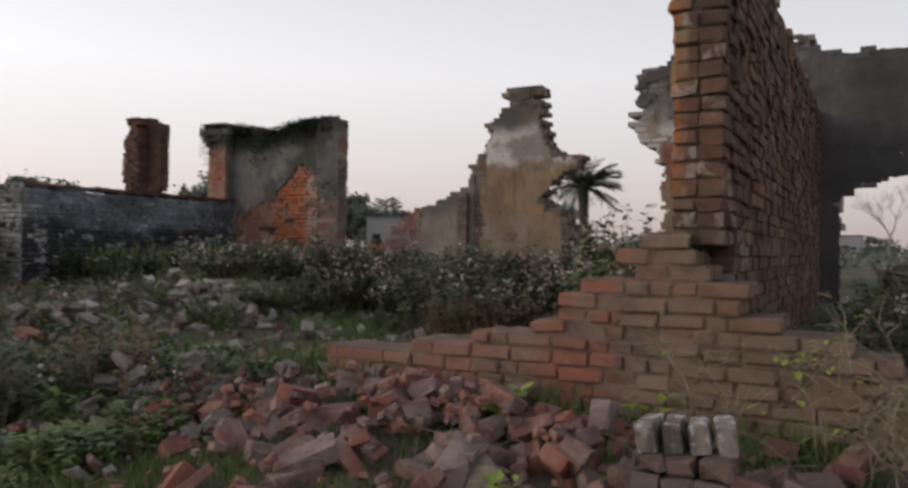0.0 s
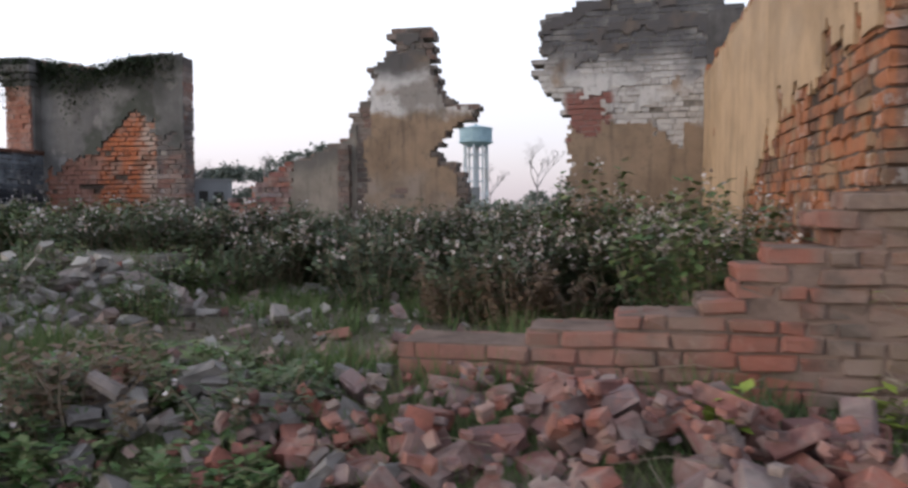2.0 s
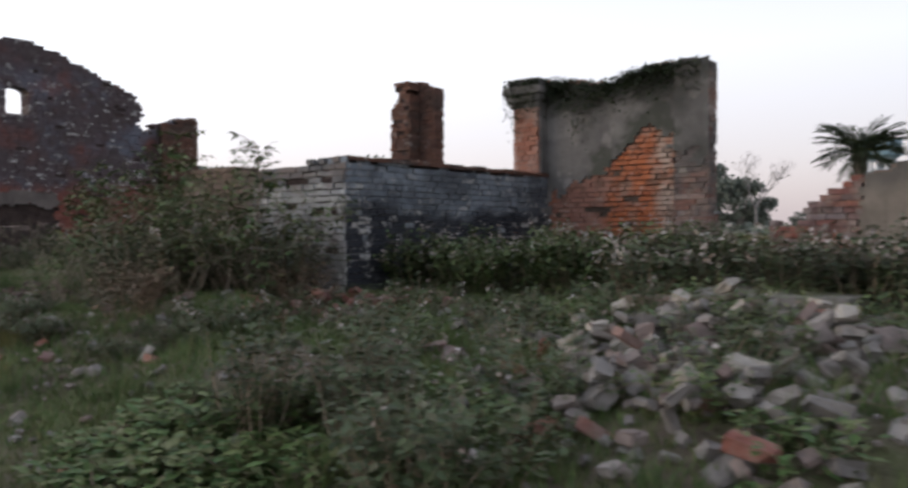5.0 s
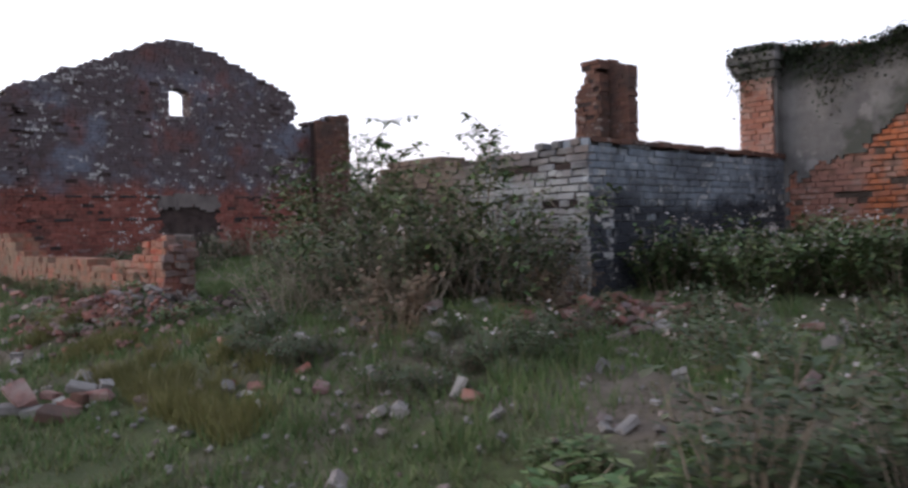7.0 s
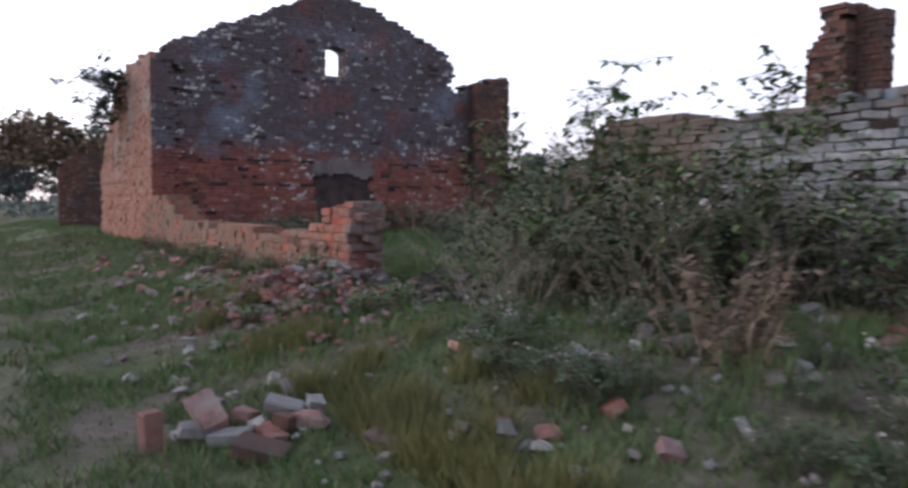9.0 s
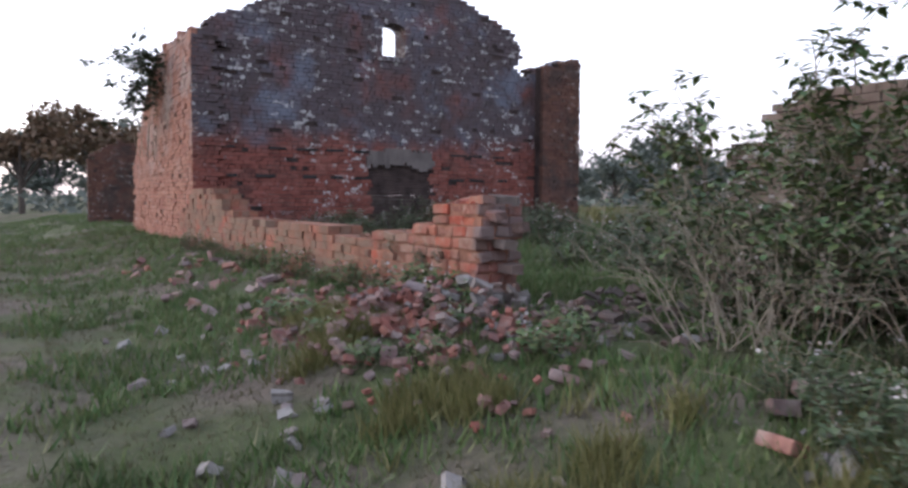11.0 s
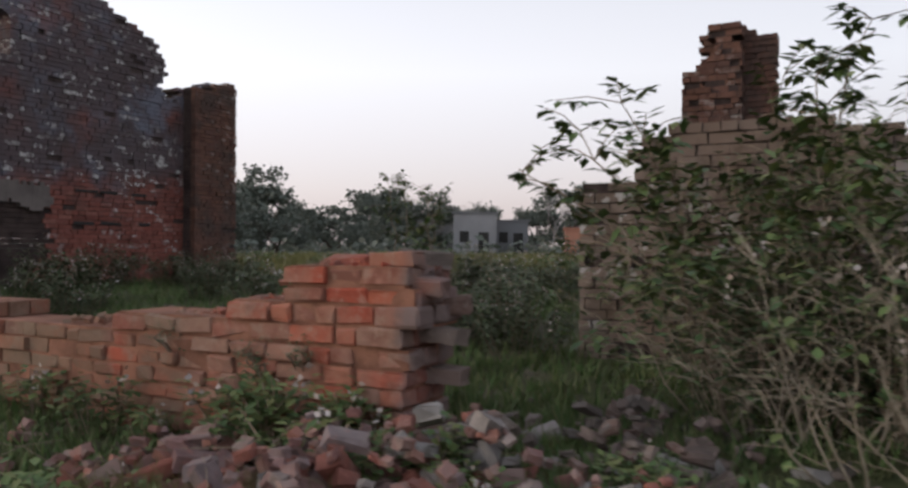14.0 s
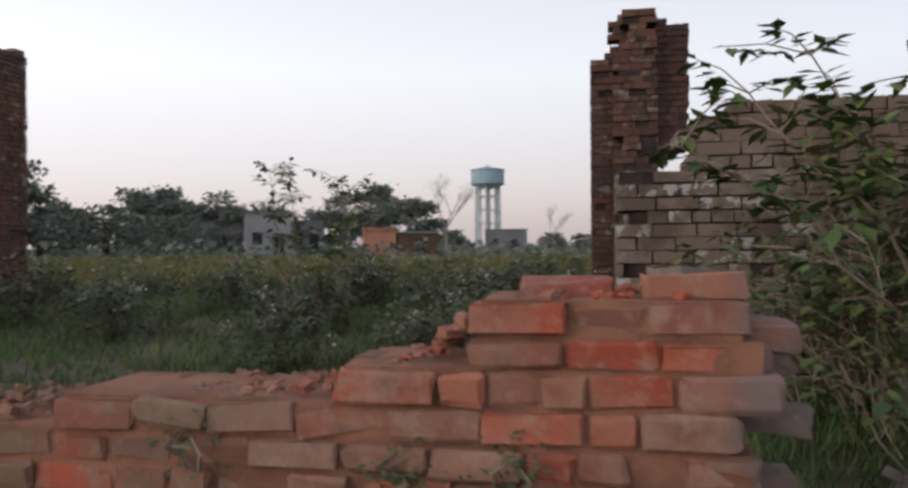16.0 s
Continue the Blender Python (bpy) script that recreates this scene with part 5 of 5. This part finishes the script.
for x, y, w, d, a in ((-6.9, 7.1, 1.2, 0.7, 0.02), (-6.3, 6.7, 0.9, 0.5, -0.03), (-7.6, 7.0, 0.9, 0.6, 0.01)):
    z = ground_z(x, y)
    slab.box((x - w / 2, y - d / 2, z - 0.12), (x + w / 2, y + d / 2, z + 0.09 + a), 0.04)
tagged(slab.ob("stone_slab", M_STONE), "broken grey masonry slabs lying on the mound", "slab")


# ---- distance ----
def tree(seed, h, w, leaves, leaf, mat, bark, trunk=0.35, flat=0.5):
    rnd = random.Random(seed)
    root = new("tree")
    wood, cr = Batch(), Batch()
    wood.tube([(0, 0, -0.3), (0.1, 0, h * trunk * 0.6), (0.05, 0.1, h * trunk), (0.1, 0.1, h * 0.7)], [0.03 * h, 0.024 * h, 0.02 * h, 0.006 * h], 6)
    clumps = []
    for _ in range(20):
        a, r = rnd.uniform(0, 6.28), w * math.sqrt(rnd.random()) * 0.8
        c = Vector((math.cos(a) * r, math.sin(a) * r, h * (trunk + (1 - trunk) * rnd.uniform(0.15 if trunk < 0.1 else 0.25, 0.95) * (1 - 0.6 * (r / w) ** 2))))
        clumps.append((c, w * rnd.uniform(0.22, 0.42)))
        s = Vector((0.05, 0.05, h * trunk * rnd.uniform(0.7, 1.1)))
        wood.tube([tuple(s), tuple(s.lerp(c, 0.5) + Vector((0, 0, 0.04 * h))), tuple(c)], [0.011 * h, 0.007 * h, 0.003 * h], 4)
    for _ in range(leaves):
        c, r = rnd.choice(clumps)
        d = spread(rnd, 0.1)
        p = c + d * r * rnd.uniform(0.4, 1.1) * (1 if rnd.random() < 0.9 else 1.25)
        p.z = c.z + (p.z - c.z) * (1.25 - flat * 0.3)
        s = leaf * rnd.uniform(0.6, 1.4)
        cr.leaf(p, spread(rnd, 0), spread(rnd), s, s * 0.35)
    wood.ob("trunk", bark, root)
    if leaves:
        tagged(cr.ob("crown", mat, root), kind="stuff")
    return root


def bare_tree(seed, h, mat):
    rnd = random.Random(seed)
    root = new("bare_tree")
    b = Batch()

    def grow(p, d, ln, r, depth):
        q = p + d * ln
        b.tube([tuple(p), tuple((p + q) / 2 + spread(rnd) * ln * 0.06), tuple(q)], [r, r * 0.8, r * 0.6], 3)
        if depth < 5:
            for _ in range(3):
                grow(q, (d + spread(rnd, 0.35) * 0.75).normalized(), ln * rnd.uniform(0.6, 0.8), r * 0.55, depth + 1)
    grow(Vector((0, 0, -0.2)), Vector((0, 0, 1)), h * 0.28, h * 0.02, 0)
    tagged(b.ob("branch", mat, root), kind="stuff")
    return root


rt = random.Random(21)
EYE0 = Vector((-12, 1.5, 0))


def polar(az, d):
    return EYE0.x - d * math.sin(radians(az)), EYE0.y + d * math.cos(radians(az))


# far trees and scrub carry their haze in the leaf colour
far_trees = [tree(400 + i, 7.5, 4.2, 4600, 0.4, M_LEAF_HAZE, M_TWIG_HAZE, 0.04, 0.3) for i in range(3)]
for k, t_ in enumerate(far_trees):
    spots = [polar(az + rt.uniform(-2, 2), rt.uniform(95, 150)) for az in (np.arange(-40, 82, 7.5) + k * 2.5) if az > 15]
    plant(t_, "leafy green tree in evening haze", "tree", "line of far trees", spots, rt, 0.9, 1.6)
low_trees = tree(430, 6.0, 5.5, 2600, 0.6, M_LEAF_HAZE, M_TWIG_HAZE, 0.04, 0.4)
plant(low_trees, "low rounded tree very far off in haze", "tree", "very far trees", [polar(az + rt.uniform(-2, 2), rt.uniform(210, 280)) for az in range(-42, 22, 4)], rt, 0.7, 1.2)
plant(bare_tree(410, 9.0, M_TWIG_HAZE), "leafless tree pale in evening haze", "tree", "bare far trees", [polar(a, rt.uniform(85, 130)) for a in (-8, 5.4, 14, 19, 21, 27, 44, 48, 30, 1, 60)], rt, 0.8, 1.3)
wide = tree(420, 7.6, 3.6, 3400, 0.36, M_LEAF_DRY, M_BARK, 0.3, 0.0)
plant(wide, "wide crowned dark tree against the sunset", "tree", "trees beyond the path", [(-62, 3.2), (-66, 7.5)], rt, 0.85, 1.0)
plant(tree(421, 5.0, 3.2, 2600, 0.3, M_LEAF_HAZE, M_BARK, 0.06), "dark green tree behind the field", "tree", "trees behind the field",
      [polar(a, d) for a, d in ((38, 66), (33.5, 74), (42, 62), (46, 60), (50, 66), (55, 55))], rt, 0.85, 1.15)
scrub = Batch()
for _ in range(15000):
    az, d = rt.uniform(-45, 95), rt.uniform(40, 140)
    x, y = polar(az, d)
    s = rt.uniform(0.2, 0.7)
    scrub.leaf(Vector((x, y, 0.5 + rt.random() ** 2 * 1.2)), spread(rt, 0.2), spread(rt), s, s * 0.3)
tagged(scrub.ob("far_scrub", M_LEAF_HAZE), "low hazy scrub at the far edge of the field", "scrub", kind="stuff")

# date palm
palm = new("palm_tree")
b = Batch()
b.tube([(0, 0, -0.3), (0.05, 0, 0.9), (0, 0.05, 2.1), (0, 0, 3.5)], [0.3, 0.24, 0.22, 0.26], 8)
b.ob("trunk", M_BARK, palm)
for i in range(52):
    b = Batch()
    a, up = rt.uniform(0, 6.28), rt.uniform(-0.3, 1.7)
    d = Vector((math.cos(a), math.sin(a), up)).normalized()
    p, pts = Vector((0, 0, 3.5)), []
    for j in range(7):
        pts.append(p.copy())
        p = p + d * 0.29
        d = (d + Vector((0, 0, -0.15))).normalized()
    b.tube([tuple(q) for q in pts], [0.03 - 0.004 * j for j in range(7)], 3)
    for j in range(34):
        k = 0.8 + j * 0.15
        q = pts[int(k)].lerp(pts[min(6, int(k) + 1)], k % 1)
        dd = (pts[min(6, int(k) + 1)] - pts[int(k) - 1]).normalized()
        side = dd.cross(Vector((0, 0, 1))).normalized() * (1 if j % 2 else -1)
        b.leaf(q, (dd * 1.1 + side + Vector((0, 0, rt.uniform(-0.3, 0.3)))).normalized(), Vector((0, 0, 1)), 0.5, 0.022)
    b.ob("frond", M_LEAF_DARK, palm)
tagged(palm, "date palm with a dark feathery crown", "palm")
palm.matrix_basis = pose(-11.6, 33.0, 0.6) @ Matrix.Scale(1.0, 4)

# water tower
tower = new("water_tower")
def ring(b, z0, r0, z1, r1, n=20):
    k = len(b.v)
    for z, r in ((z0, r0), (z1, r1)):
        b.v += [(r * math.cos(6.2832 * j / n), r * math.sin(6.2832 * j / n), z) for j in range(n)]
    b.f += [(k + j, k + (j + 1) % n, k + n + (j + 1) % n, k + n + j) for j in range(n)]


for part_name, rings in (("tank_base", ((23.0, 3.5, 24.5, 6.2),)), ("gallery", ((24.5, 6.2, 24.6, 6.6), (24.6, 6.6, 25.0, 6.6))), ("tank", ((25.0, 6.2, 29.5, 6.2),)), ("rim", ((29.5, 6.2, 29.6, 6.5), (29.6, 6.5, 30.0, 6.5))), ("roof", ((30.0, 6.5, 31.2, 0.6),)), ("vent", ((31.2, 0.6, 31.7, 0.5),))):
    b = Batch()
    for ring_ends in rings:
        ring(b, *ring_ends)
    b.ob(part_name, M_TANK, tower)
for i in range(8):
    a = i * math.pi / 4
    b = Batch()
    b.tube([(4.6 * math.cos(a), 4.6 * math.sin(a), -1), (4.4 * math.cos(a), 4.4 * math.sin(a), 24)], [0.45, 0.45], 6)
    b.ob("leg", M_TANKLEG, tower)
for z in (5, 10, 15, 20):
    for i in range(8):
        a, c = i * math.pi / 4, (i + 1) * math.pi / 4
        b = Batch()
        b.tube([(4.55 * math.cos(a), 4.55 * math.sin(a), z), (4.55 * math.cos(c), 4.55 * math.sin(c), z)], [0.3, 0.3], 4)
        b.ob("brace", M_TANKLEG, tower)
b = Batch()
b.tube([(0, 0, -1), (0, 0, 24)], [0.8, 0.8], 8)
b.ob("pipe", M_TANKLEG, tower)
tagged(tower, "pale blue water tower on white concrete legs", "water tower")
tower.matrix_basis = pose(-57, 285, 0)


def house(name, label, x, y, w, d, h, mat, openings, yaw=0, category="house"):
    root = new(name)
    b = Batch()
    b.box((-w / 2, -d / 2, -0.3), (w / 2, d / 2, h))
    b.ob("wall", mat, root)
    b = Batch()
    b.box((-w / 2 - 0.15, -d / 2 - 0.15, h), (w / 2 + 0.15, d / 2 + 0.15, h + 0.18))
    b.ob("roof", M_HOUSE_D if mat != M_HUT else M_HUT, root)
    # openings are dark boxes on solid walls, the shade inside put into their colour
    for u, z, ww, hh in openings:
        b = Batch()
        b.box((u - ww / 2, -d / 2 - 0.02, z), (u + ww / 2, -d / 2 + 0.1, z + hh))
        b.ob("window", M_HOLE_SHADE, root)
    tagged(root, label, category)
    root.matrix_basis = pose(x, y, 0.5, 0, 0, yaw)


hx, hy = polar(18.2, 72)
house("brick_hut", "small red brick hut with a dark opening", hx - 1.8, hy, 2.8, 3.4, 2.4, M_HUT, [], 20, "hut")
house("brick_hut", "low dark brick lean-to beside the hut", hx + 1.4, hy + 1.0, 3.6, 3.0, 2.1, M_PIL, [(0.4, 0.2, 1.0, 1.5)], 20, "hut")
for az, d, w, h, mat in ((27.2, 78, 4.2, 4.0, M_HOUSE), (24.4, 82, 3.4, 3.4, M_HOUSE_D), (29.5, 120, 6, 5.0, M_HOUSE), (8.5, 150, 8, 4.0, M_HOUSE_D), (-3, 130, 7, 3.6, M_HOUSE), (44, 110, 8, 4, M_HOUSE)):
    x, y = polar(az, d)
    house("far_house", "small flat roofed house far off in haze", x, y, w, 5, h, mat, [(-w * 0.25, 1.2, 0.9, 1.1), (w * 0.2, 0.2, 1.0, 2.0)], az)

# ---- bricks that can be told apart ----
for w_ in WALLS:
    w_.pieces()
